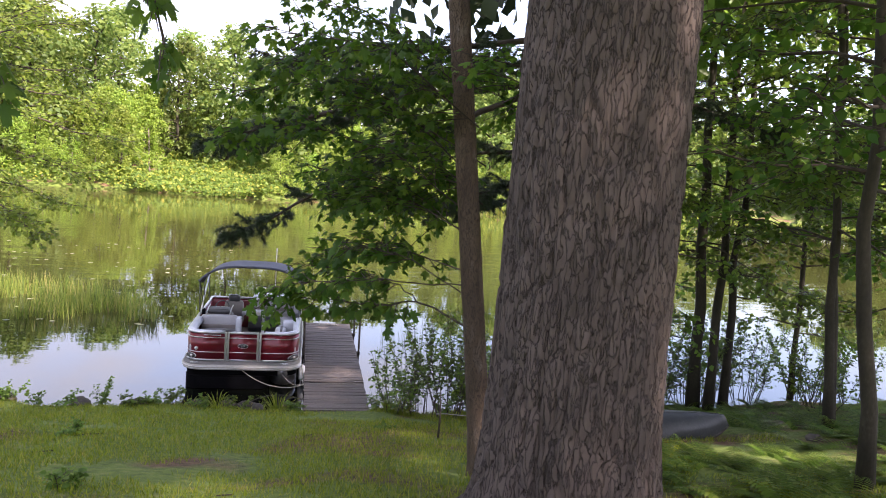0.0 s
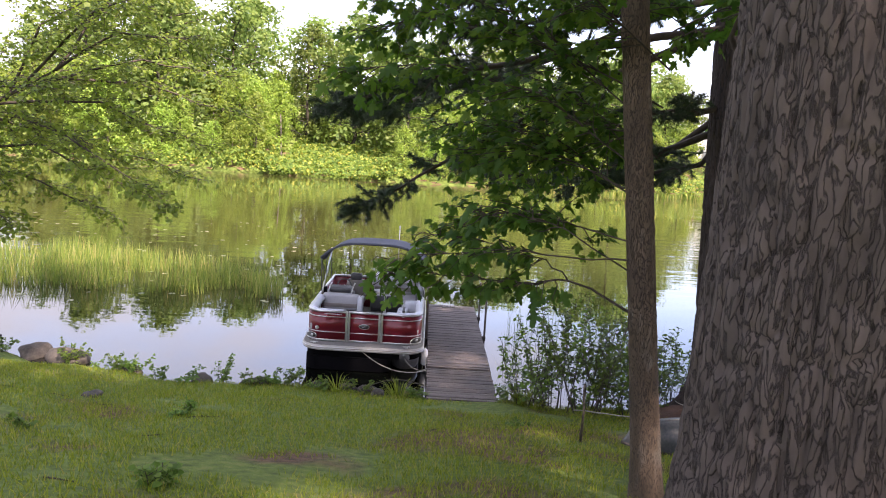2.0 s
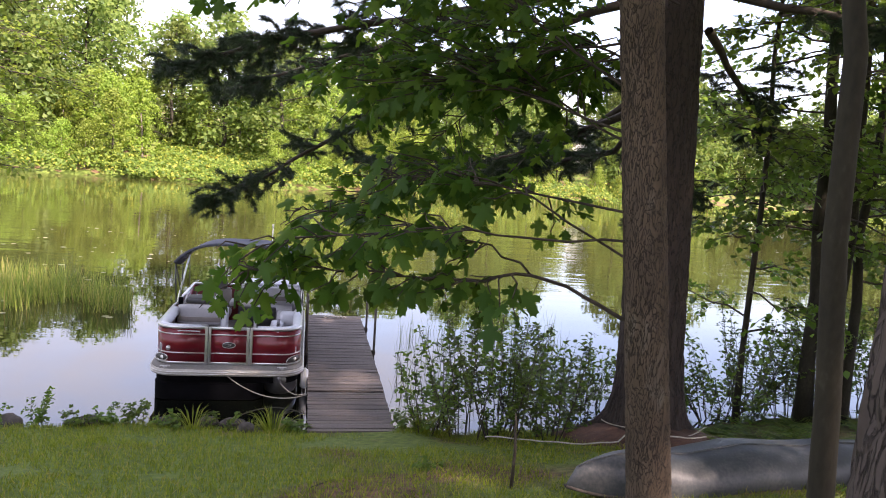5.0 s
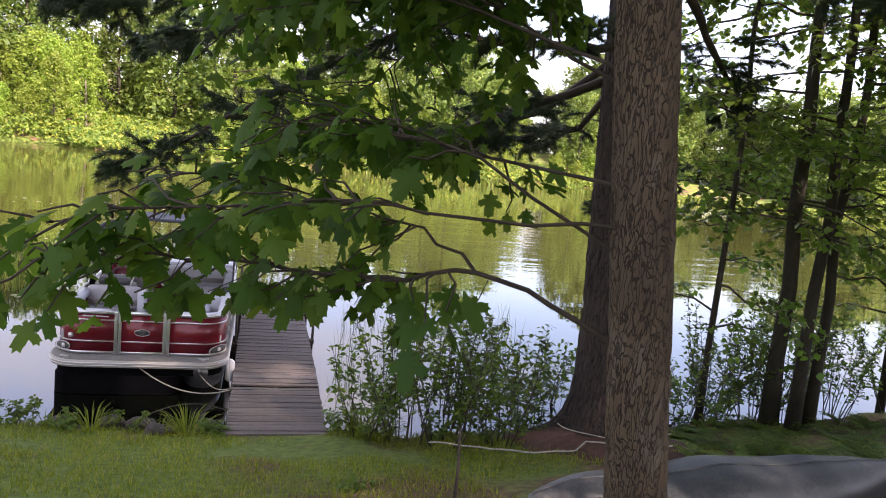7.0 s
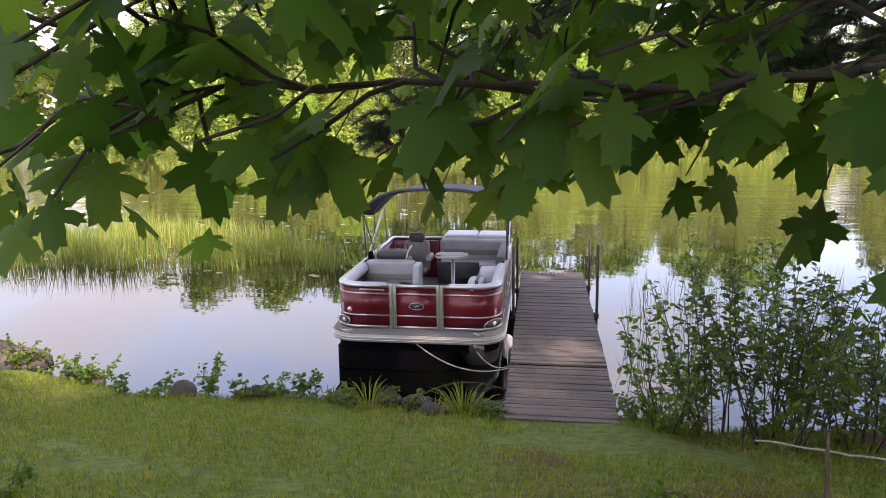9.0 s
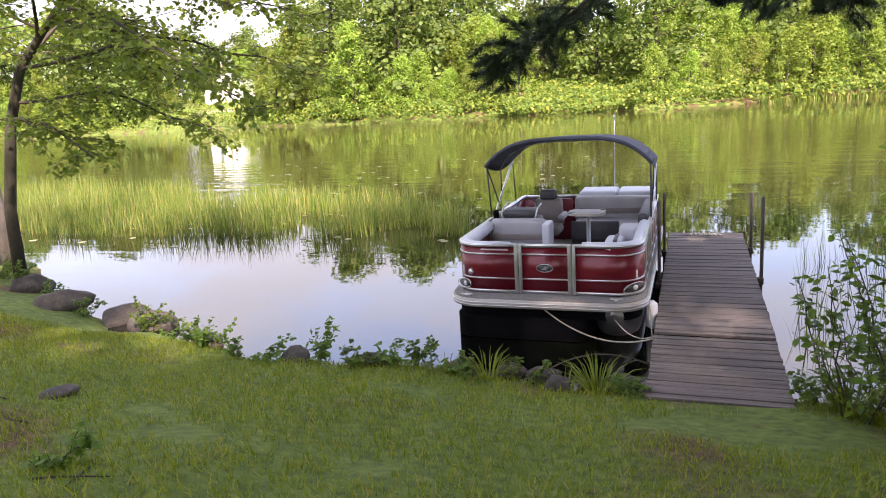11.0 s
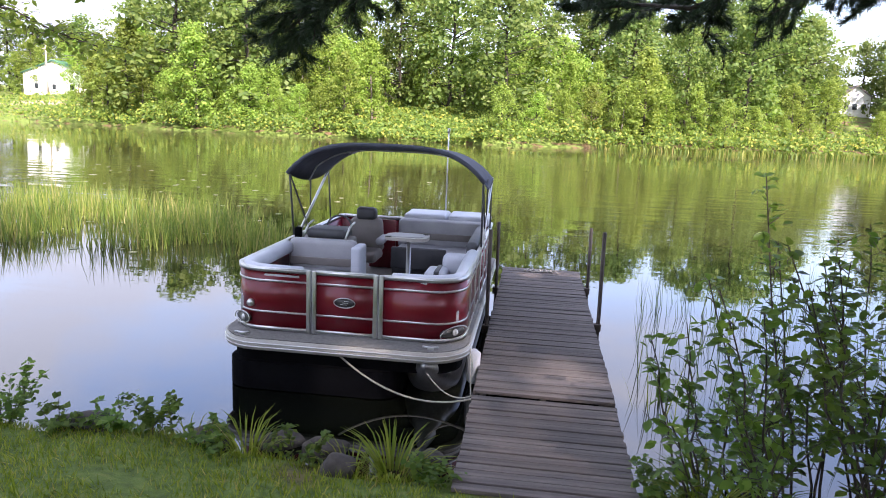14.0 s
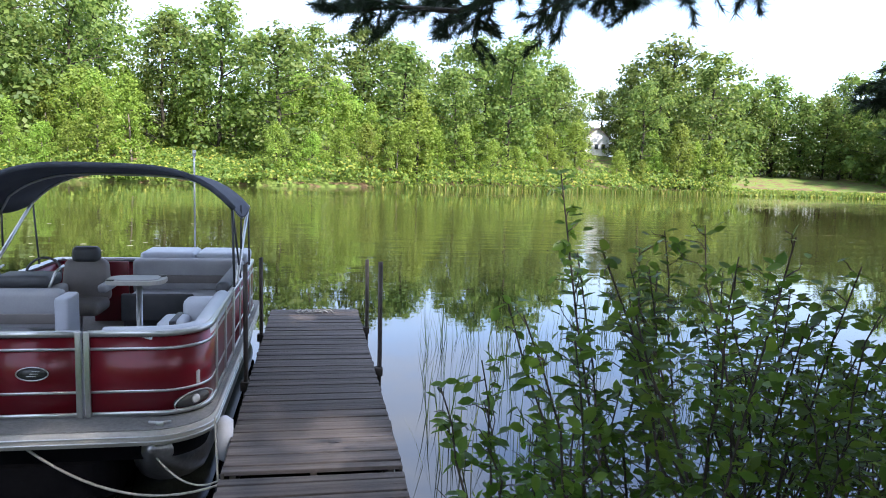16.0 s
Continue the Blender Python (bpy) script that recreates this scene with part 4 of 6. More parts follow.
def leaves_on(lines, r, gap, size, shape, material, name, droop=0.5, spread=0.06, down=0.0):
    pos, along, nor, sz = [], [], [], []
    for pts in lines:
        total = sum((pts[i + 1] - pts[i]).length for i in range(len(pts) - 1))
        for j in range(max(2, int(total / gap))):
            t = 0.15 + 0.85 * r.random()
            f = min(t, 0.999) * (len(pts) - 1)
            i = int(f)
            p = pts[i].lerp(pts[i + 1], f - i)
            d = (pts[i + 1] - pts[i]).normalized()
            w = (d * 0.5 + Vector((r.uniform(-1, 1), r.uniform(-1, 1), r.uniform(-0.5, 0.3) - droop))).normalized()
            pos.append(p + Vector((r.uniform(-spread, spread), r.uniform(-spread, spread), r.uniform(-spread, spread))))
            along.append(w)
            nor.append((r.uniform(-0.7, 0.7), r.uniform(-0.9, 0.5), 1.0))
            sz.append(r.uniform(*size))
    return strewn(name, *shape, np.array(pos), frames_along(np.array(along), np.array(nor)), np.array(sz), material)


def limb_part(lines, radius, tip, parent, material, name="limb", sides=6):
    s = Soup()
    for pts in lines:
        n = len(pts)
        s.tube(pts, [radius + (tip - radius) * i / (n - 1) for i in range(n)], sides, False)
    return part(name, s, material, parent)


def lofty_crown(parent, center, spread, r, count, material, name="crown", size=(0.3, 0.6), lobes=22, shape=LEAF_CLUMP):
    """A broad crown of leaf clumps gathered in lobes, with gaps between them."""
    pos, nor, sz = [], [], []
    cs = []
    for _ in range(lobes):
        a, u = r.uniform(0, 6.283), r.uniform(-0.8, 1.0)
        k = math.sqrt(max(0.05, 1 - u * u)) * r.uniform(0.45, 1.0)
        cs.append((Vector((center[0] + math.cos(a) * k * spread[0], center[1] + math.sin(a) * k * spread[1], center[2] + u * spread[2])), r.uniform(0.20, 0.38) * min(spread)))
    for i in range(count):
        c, rad = cs[i % lobes]
        v = Vector((r.gauss(0, 1), r.gauss(0, 1), r.gauss(0, 0.8))).normalized()
        pos.append(c + v * rad * r.uniform(0.55, 1.15))
        nor.append(v + Vector((r.uniform(-0.6, 0.6), r.uniform(-0.6, 0.6), r.uniform(-0.2, 0.8))))
        sz.append(r.uniform(*size))
    me = strewn(name, *shape, np.array(pos), frames_from(np.array(nor), rng.uniform(0, 6.28, count)), np.array(sz), material)
    return part(name, me, material, parent)


# the great tree by the path
R = random.Random(11)
great = thing("great_tree", "massive old tree with grey-brown deeply plated bark beside the path", "tree")
part("trunk", trunk_mesh((1.86, -10.93), 0.655, (0.016, 0.02), 9.0, 0.30, 240, 360, 0.036, 9.5, 3.0), M_BARK_BIG, great)
lofty_crown(great, (1.9, -12.0, 14.0), (7.5, 6.5, 4.0), R, 5200, M_NEEDLE, size=(0.35, 0.7), lobes=60)
s = Soup()
for ring, rad in enumerate((0.0, 0.6, 0.95, 1.25)):
    for k in range(28):
        a = 2 * math.pi * k / 28
        rr = rad * (1 + 0.12 * math.sin(3 * a) + 0.08 * math.sin(7 * a))
        x, y = 1.75 + rr * math.cos(a), -10.9 + rr * math.sin(a)
        s.v.append((x, y, ground_z(x, y) + (0.09, 0.08, 0.05, -0.02)[ring]))
for ring in range(3):
    for k in range(28):
        a, b = ring * 28 + k, ring * 28 + (k + 1) % 28
        s.f.append((a, b, b + 28, a + 28))
single("pine_litter", s, M_LITTER, "reddish needle litter heaped round the great trunk", "litter", kind="stuff")

# white pine at the water's edge, its long limbs over the dock
pine = thing("white_pine", "dark white pine with long drooping needled limbs at the shore", "tree")
part("trunk", trunk_mesh((5.24, -2.35), 0.50, (-0.05, 0.01), 12.0, 0.52, 130, 200, 0.036, 8.0, 8.0), M_BARK_PINE, pine)
mains = [
    [(4.8, -2.4, 6.9), (3.4, -2.2, 6.3), (2.2, -1.8, 5.68), (0.85, -1.2, 4.85), (-0.8, -0.6, 3.75), (-1.8, -0.35, 3.25)],
    [(4.8, -2.5, 6.9), (2.2, -2.0, 6.4), (-0.15, -2.0, 5.8), (-1.1, -2.0, 5.5), (-2.05, -2.0, 5.15)],
    [(4.9, -2.4, 7.8), (2.6, -3.2, 7.2), (0.6, -3.4, 6.9), (-0.8, -3.2, 6.5)],
    [(4.8, -2.2, 5.2), (3.6, -1.4, 4.6), (2.6, -0.6, 4.2)],
    [(4.9, -2.3, 5.6), (3.6, -2.6, 5.4), (2.0, -2.7, 5.3)],
    [(5.4, -1.9, 6.0), (4.6, 0.0, 4.8), (3.2, 1.3, 4.15), (2.1, 2.4, 3.95), (0.9, 3.4, 4.1)],
    [(5.6, -2.0, 6.2), (5.5, 0.5, 4.6), (4.4, 1.6, 4.25), (3.5, 1.4, 4.05)],
    [(5.6, -2.1, 4.8), (6.7, 0.3, 3.8), (6.8, 1.6, 3.15)],
    [(5.6, -2.2, 6.4), (7.2, -1.0, 5.6), (8.2, 0.2, 4.9)],
    [(5.5, -2.5, 6.9), (7.0, -3.4, 6.5), (8.4, -3.8, 6.0)],
    [(4.9, -2.4, 7.6), (1.8, 0.2, 6.4), (-0.8, 2.0, 5.6), (-2.0, 3.2, 5.3)],
    [(5.0, -2.8, 7.4), (2.4, -4.2, 6.6), (0.2, -4.6, 6.2)],
]
lines = []
for pl in mains:
    pl = [Vector(p) for p in pl]
    fine = []
    for a, b in zip(pl[:-1], pl[1:]):
        fine += wander(a, b, 4, 0.05, R)[:-1]
    fine.append(pl[-1])
    lines.append(fine)
for ln in lines:
    limb_part([ln], 0.075, 0.014, pine, M_TWIG)
tw = twigs(lines, R, 0.12, (0.45, 1.1), 0.05, 0.26)
tw2 = twigs(tw, R, 0.22, (0.2, 0.45), 0.1, 0.2)
tagged(limb_part(tw + tw2, 0.010, 0.004, pine, M_TWIG, "twig", 4), kind="stuff")
pos, al, nr, sz = [], [], [], []
for pts in tw + tw2:
    for j in range(15):
        f = min(0.15 + 0.75 * R.random(), 0.999) * (len(pts) - 1)
        i = int(f)
        d = (pts[i + 1] - pts[i]).normalized()
        pos.append(pts[i].lerp(pts[i + 1], f - i))
        al.append(d + Vector((R.uniform(-0.4, 0.4), R.uniform(-0.4, 0.4), R.uniform(-0.3, 0.4))))
        nr.append((R.uniform(-1, 1), R.uniform(-1, 1), 1))
        sz.append(R.uniform(0.10, 0.17))
part("needles", strewn("needles", *TUFT, np.array(pos), frames_along(np.array(al), np.array(nr)), np.array(sz), M_NEEDLE), M_NEEDLE, pine)
lofty_crown(pine, (5.0, -2.3, 12.5), (5.2, 5.2, 4.5), R, 3800, M_NEEDLE, size=(0.3, 0.6), lobes=34)
s = Soup()
for ring, rad in enumerate((0.3, 0.7, 1.05, 1.4)):
    for k in range(30):
        a = 2 * math.pi * k / 30
        rr = rad * (1 + 0.10 * math.sin(3 * a) + 0.07 * math.sin(8 * a))
        x, y = 5.2 + rr * math.cos(a), -2.5 + rr * math.sin(a)
        s.v.append((x, y, ground_z(x, y) + (0.28, 0.19, 0.07, -0.03)[ring]))
for ring in range(3):
    for k in range(30):
        a, b = ring * 30 + k, ring * 30 + (k + 1) % 30
        s.f.append((a, b, b + 30, a + 30))
single("pine_litter", s, M_LITTER, "reddish needle litter heaped round the pine roots", "litter", kind="stuff")

# young maple with the leafy branch over the path
maple = thing("maple_tree", "young maple with rough brown trunk and broad dark green leaves", "tree")
part("trunk", trunk_mesh((1.88, -8.72), 0.122, (-0.125, 0.012), 7.5, 0.05, 48, 150, 0.010, 24, 5.0), M_BARK_MAPLE, maple)
mains = [
    [(1.62, -8.72, 3.30), (1.32, -8.58, 3.42), (1.06, -8.42, 3.50), (0.78, -8.46, 3.46), (0.5, -8.36, 3.45), (0.1, -8.30, 3.47), (-0.3, -8.25, 3.46), (-0.55, -8.3, 3.42)],
    [(1.06, -8.42, 3.50), (0.92, -8.05, 3.62), (0.45, -7.80, 3.70), (-0.3, -7.6, 3.74)],
    [(1.60, -8.72, 3.6), (1.0, -8.5, 3.95), (0.6, -8.2, 4.05), (0.2, -7.9, 4.0)],
    [(1.55, -8.72, 3.75), (1.0, -8.5, 3.72), (0.45, -8.45, 3.74), (-0.1, -8.4, 3.66), (-0.5, -8.3, 3.56)],
    [(1.5, -8.70, 3.9), (0.9, -7.6, 4.0), (0.5, -6.8, 3.9), (0.15, -6.3, 3.7)],
    [(1.5, -8.70, 4.3), (0.9, -8.0, 4.6), (0.5, -7.6, 4.65), (0.2, -7.4, 4.5)],
    [(1.45, -8.70, 4.8), (1.2, -7.6, 4.9), (1.0, -6.6, 4.5), (0.7, -6.0, 4.1)],
    [(1.62, -8.70, 4.2), (0.9, -7.8, 4.75), (0.3, -6.9, 4.9), (-0.1, -6.1, 4.8)],
    [(1.64, -8.68, 4.6), (1.2, -7.3, 5.2), (0.8, -6.1, 5.3)],
    [(1.64, -8.70, 5.0), (0.6, -8.0, 5.6), (-0.4, -7.4, 5.8), (-0.9, -7.0, 5.7)],
    [(1.66, -8.70, 5.6), (2.6, -8.2, 6.1), (3.6, -7.6, 6.0)],
    [(1.66, -8.70, 5.3), (0.5, -9.2, 6.0), (-0.6, -9.6, 6.0)],
    [(1.50, -8.70, 4.5), (0.7, -8.2, 5.1), (-0.3, -8.0, 5.3), (-1.0, -8.0, 5.2)],
    [(1.48, -8.70, 4.9), (0.8, -8.0, 5.6), (0.0, -7.6, 6.0), (-0.8, -7.4, 6.1)],
    [(1.44, -8.70, 5.4), (0.9, -7.7, 6.1), (0.4, -7.0, 6.4)],
    [(1.42, -8.70, 5.7), (0.6, -8.2, 6.4), (-0.4, -7.9, 6.7)],
    [(1.42, -8.70, 5.6), (1.6, -7.6, 6.2), (1.9, -6.8, 6.3)],
]
lines = []
for pl in mains:
    pl = [Vector(p) for p in pl]
    fine = []
    for a, b in zip(pl[:-1], pl[1:]):
        fine += wander(a, b, 3, 0.025, R)[:-1]
    fine.append(pl[-1])
    lines.append(fine)
for i, ln in enumerate(lines):
    limb_part([ln], 0.013 if i == 0 else 0.008, 0.003, maple, M_TWIG)
low, high = lines[:4], lines[4:]


def clear_of_path(lines):
    return [t for t in lines if not (-0.05 < t[-1].x < 0.9 and t[-1].z < 3.32)]


tw = clear_of_path(twigs(low, R, 0.07, (0.22, 0.5), 0.10, 0.34))
tw_h = twigs(high, R, 0.075, (0.35, 0.9), 0.0, 0.12)
tagged(limb_part(tw + tw_h, 0.006, 0.003, maple, M_TWIG, "twig", 5), kind="stuff")


HANG = [((0.3, -7.9, 3.62), (0.15, -8.03, 3.26)), ((0.4, -7.85, 3.66), (0.27, -8.02, 3.29)), ((0.0, -7.8, 3.66), (-0.12, -8.03, 3.31)), ((-0.1, -7.7, 3.7), (-0.30, -8.03, 3.35))]
hanging = [wander(a, b, 3, 0.01, R) for a, b in (((0.64, -8.38, 3.45), (0.62, -8.22, 3.30)), ((0.79, -8.46, 3.46), (0.78, -8.40, 3.26)), ((0.25, -8.32, 3.46), (0.05, -8.25, 3.33)), ((0.02, -8.3, 3.46), (-0.12, -8.3, 3.33)), ((1.1, -8.46, 3.48), (1.02, -8.36, 3.24)), *HANG)]
tagged(limb_part(hanging, 0.0025, 0.0015, maple, M_TWIG, "twig", 5), kind="stuff")
part("leaves", leaves_on([h[2:] for h in hanging[:4] + hanging[5:]], R, 0.05, (0.13, 0.18), LEAF_MAPLE, M_MAPLE, "leaves", 0.9, 0.03), M_MAPLE, maple)
part("leaves", leaves_on(tw, R, 0.10, (0.13, 0.21), LEAF_MAPLE, M_MAPLE, "leaves", 0.45, 0.05), M_MAPLE, maple)
part("leaves", leaves_on(tw_h, R, 0.065, (0.11, 0.18), LEAF_MAPLE, M_MAPLE, "leaves", 0.35, 0.09), M_MAPLE, maple)
# a small spray hanging by the start of the path, and the sprig at the fork of a sapling
spray = thing("overhanging_branch", "dark maple spray hanging over the lawn from above", "branch")
sp = [[Vector(p) for p in pl] for pl in ([(-2.1, -12.3, 6.6), (-1.85, -12.1, 5.8), (-1.62, -12.0, 5.15)], [(-1.3, -12.1, 6.6), (-1.0, -12.0, 5.9), (-0.88, -12.0, 5.4)])]
limb_part(sp, 0.014, 0.005, spray, M_TWIG)
tws = twigs(sp, R, 0.09, (0.2, 0.45), -0.1, 0.3)
tagged(limb_part(tws, 0.005, 0.003, spray, M_TWIG, "twig", 4), kind="stuff")
part("leaves", leaves_on(tws, R, 0.07, (0.11, 0.17), LEAF_MAPLE, M_MAPLE, "leaves", 0.5, 0.05), M_MAPLE, spray)


def slim_tree(name, label, base, top, radius, limbs, material, leaf_mat, r, leaf=(0.07, 0.12), gap=0.055, shape=LEAF_SMALL, every=0.3, reach=(0.5, 1.2), rlimb=0.022):
    tree = thing(name, label, "tree")
    bx, by = base
    a = Vector((bx, by, ground_z(bx, by) - 0.1))
    b = Vector(top)
    pts = wander(a, b, 8, 0.07, r)
    s = Soup()
    s.tube(pts, [radius * (1.25 if i == 0 else 1 - 0.55 * i / 8) for i in range(9)], 14)
    part("trunk", s, material, tree)
    lines = []
    for t, dx, dy, dz in limbs:
        f = t * 8
        i = min(int(f), 7)
        p = pts[i].lerp(pts[i + 1], f - i)
        lines.append(wander(p, p + Vector((dx, dy, dz)), 5, 0.10, r, 0.2))
    for ln in lines:
        limb_part([ln], rlimb, 0.006, tree, M_TWIG)
    tw = twigs(lines, r, every, reach, 0.05, 0.2)
    tw2 = twigs(tw, r, every * 0.9, (reach[0] * 0.5, reach[1] * 0.5), 0.0, 0.2)
    tagged(limb_part(tw + tw2, 0.006, 0.003, tree, M_TWIG, "twig", 4), kind="stuff")
    part("leaves", leaves_on(tw + tw2, r, gap, leaf, shape, leaf_mat, "leaves", 0.25, 0.06), leaf_mat, tree)
    return tree


def ring_limbs(r, n, lo, hi, reach, rise):
    return [(lo + (hi - lo) * (k + r.random()) / n, math.cos(a) * reach * r.uniform(0.6, 1.1), math.sin(a) * reach * r.uniform(0.6, 1.1), r.uniform(*rise))
            for k, a in ((k, k * 2.4 + r.uniform(-0.4, 0.4)) for k in range(n))]


R = random.Random(21)
slim_tree("sapling", "slim mossy sapling trunk standing close to the path", (2.16, -9.62), (1.72, -9.5, 7.5), 0.062, [(0.62, -0.3, -0.4, 0.9), (0.66, 0.9, 0.6, 0.7), (0.72, 1.2, 1.2, 0.5), (0.76, 0.3, 1.3, 0.4), (0.8, 1.3, 0.2, 0.5), (0.85, 0.5, 0.9, 0.6), (0.9, 1.2, -0.6, 0.5)], M_BARK_THIN, M_MAPLE, R, (0.11, 0.17), 0.09, LEAF_MAPLE)
for bx, by, tx, ty, tz, rad, n, low, leafy in (
        (8.93, -1.25, 8.30, -1.4, 10.0, 0.14, 15, 0.30, 1), (9.12, -1.58, 8.85, -1.6, 9.5, 0.11, 13, 0.34, 1), (9.6, -1.4, 9.5, -1.3, 9.5, 0.10, 13, 0.28, 1),
        (9.18, -5.2, 8.1, -5.2, 9.8, 0.085, 20, 0.34, 0), (9.40, -5.0, 8.5, -4.9, 9.4, 0.07, 16, 0.36, 1), (5.89, -9.57, 4.9, -9.6, 9.4, 0.085, 20, 0.42, 0),
        (12.6, -3.2, 12.7, -3, 10.5, 0.09, 18, 0.2, 1), (7.8, -0.9, 7.9, -0.5, 10.5, 0.06, 22, 0.16, 1), (13.6, -6.0, 13.7, -6, 9, 0.09, 14, 0.25, 0),
        (16.0, -2.0, 16.2, -2, 9, 0.10, 14, 0.2, 1), (12.0, -0.6, 12.1, -0.2, 10.5, 0.07, 20, 0.14, 1), (11.2, -7.4, 11.0, -7.2, 10.0, 0.10, 16, 0.35, 0)):
    leaf_mat = M_BUSH if leafy else M_MAPLE
    tree = slim_tree("young_tree", "slim dark-barked young tree with leafy boughs by the shore", (bx, by), (tx, ty, tz), rad, ring_limbs(R, n + 2, low, 0.97, 2.6, (-0.5, 0.8)), M_BARK_THIN, leaf_mat, R, (0.09, 0.15), 0.088, LEAF_SMALL, 0.25)
    lofty_crown(tree, (tx, ty, tz - 0.4), (3.2, 3.2, 1.9), R, 520, leaf_mat, size=(0.2, 0.36), lobes=26)

# the leaning maple group on the bank
R = random.Random(31)
lean = thing("leaning_maple", "leaning slender maple arching over the water with fine light leaves", "tree")
b0 = Vector((-12.0, 1.35, ground_z(-12.0, 1.35) - 0.1))
stem = [b0, Vector((-12.0, 1.4, 1.3)), Vector((-11.7, 1.5, 2.9)), Vector((-11.2, 1.5, 3.9)), Vector((-9.9, 1.4, 4.9)), Vector((-8.4, 1.2, 5.7))]
s = Soup()
s.tube(stem, [0.13, 0.11, 0.10, 0.085, 0.05, 0.02], 12)
part("trunk", s, M_BARK_THIN, lean)
lines = []
for a, c, e in (((-11.2, 1.5, 3.9), (-8.8, 1.3, 4.1), (-5.8, 1.0, 2.9)), ((-9.9, 1.4, 4.9), (-7.6, 1.6, 5.1), (-5.2, 1.6, 4.2)), ((-10.6, 1.45, 4.4), (-9.4, 0.4, 5.2), (-7.2, -1.0, 5.2)), ((-11.5, 1.5, 3.3), (-9.8, 2.0, 3.4), (-7.6, 2.2, 2.6)),
                ((-9.2, 1.3, 5.3), (-7.2, 2.8, 6.2), (-5.4, 4.0, 6.0)), ((-8.4, 1.2, 5.7), (-6.8, 0.6, 6.5), (-5.0, 0.0, 6.4)), ((-11.6, 1.5, 3.0), (-10.2, 0.9, 2.9), (-8.8, 0.5, 2.3)), ((-9.6, 1.4, 5.0), (-8.6, 1.0, 6.6), (-7.0, 0.8, 7.6)), ((-10.4, 1.4, 4.5), (-11.4, 0.2, 5.4), (-11.8, -1.5, 5.4)), ((-10.9, 1.5, 4.1), (-10.2, 2.8, 5.6), (-9.2, 4.4, 6.2)), ((-9.9, 1.4, 4.9), (-7.8, 0.2, 4.4), (-5.6, -0.6, 3.4)), ((-8.8, 1.3, 5.5), (-6.8, 2.2, 5.6), (-4.6, 2.8, 5.0)), ((-9.2, 1.3, 5.3), (-7.0, 0.0, 6.8), (-4.8, -1.0, 7.2)), ((-10.2, 1.4, 4.7), (-8.2, 2.6, 4.2), (-6.0, 3.4, 3.4)), ((-8.4, 1.2, 5.7), (-7.6, 1.8, 7.2), (-6.0, 2.2, 8.2))):
    lines.append(wander(a, c, 3, 0.06, R)[:-1] + wander(c, e, 4, 0.08, R))
for ln in lines:
    limb_part([ln], 0.036, 0.007, lean, M_TWIG)
tw = twigs(lines, R, 0.13, (0.5, 1.3), 0.05, 0.12)
tw2 = twigs(tw, R, 0.20, (0.2, 0.5), 0.0, 0.15)
tagged(limb_part(tw + tw2, 0.006, 0.003, lean, M_TWIG, "twig", 4), kind="stuff")
part("leaves", leaves_on(tw + tw2, R, 0.07, (0.075, 0.125), LEAF_SMALL, M_LIGHTLEAF, "leaves", 0.15, 0.07), M_LIGHTLEAF, lean)
for bx, by, tx, ty, tz, rad in ((-13.0, 2.0, -13.3, 2.0, 9.5, 0.14), (-13.9, 2.3, -14.1, 2.2, 10, 0.19)):
    slim_tree("bank_tree", "pale grey-barked tree standing on the far bank of the lawn", (bx, by), (tx, ty, tz), rad, ring_limbs(R, 12, 0.42, 0.95, 2.8, (-0.2, 1.0)), M_BARK_PALE, M_LIGHTLEAF, R, (0.09, 0.14), 0.09, LEAF_SMALL, 0.32)

# unseen trees added behind the path to shade the lawn
R = random.Random(41)
for k, (x, y, h, w) in enumerate(((6.5, -19.0, 11.5, 4.2), (-3.0, -24.0, 12.5, 4.2), (13.5, -16.0, 11.0, 6.0), (19.0, -12.5, 11.0, 5.5))):
    t = thing("shade_tree", "unseen tall leafy tree added behind the lawn to cast shade", "tree")
    s = Soup()
    z = ground_z(x, y)
    s.tube([(x, y, z - 0.2), (x, y, z + 3), (x + 0.2, y, z + h)], [0.34, 0.25, 0.08], 12)
    part("trunk", s, M_BARK_MAPLE, t)
    lofty_crown(t, (x, y, z + h), (w, w, 4.2), R, 4200, M_BUSH, size=(0.35, 0.7), lobes=56)


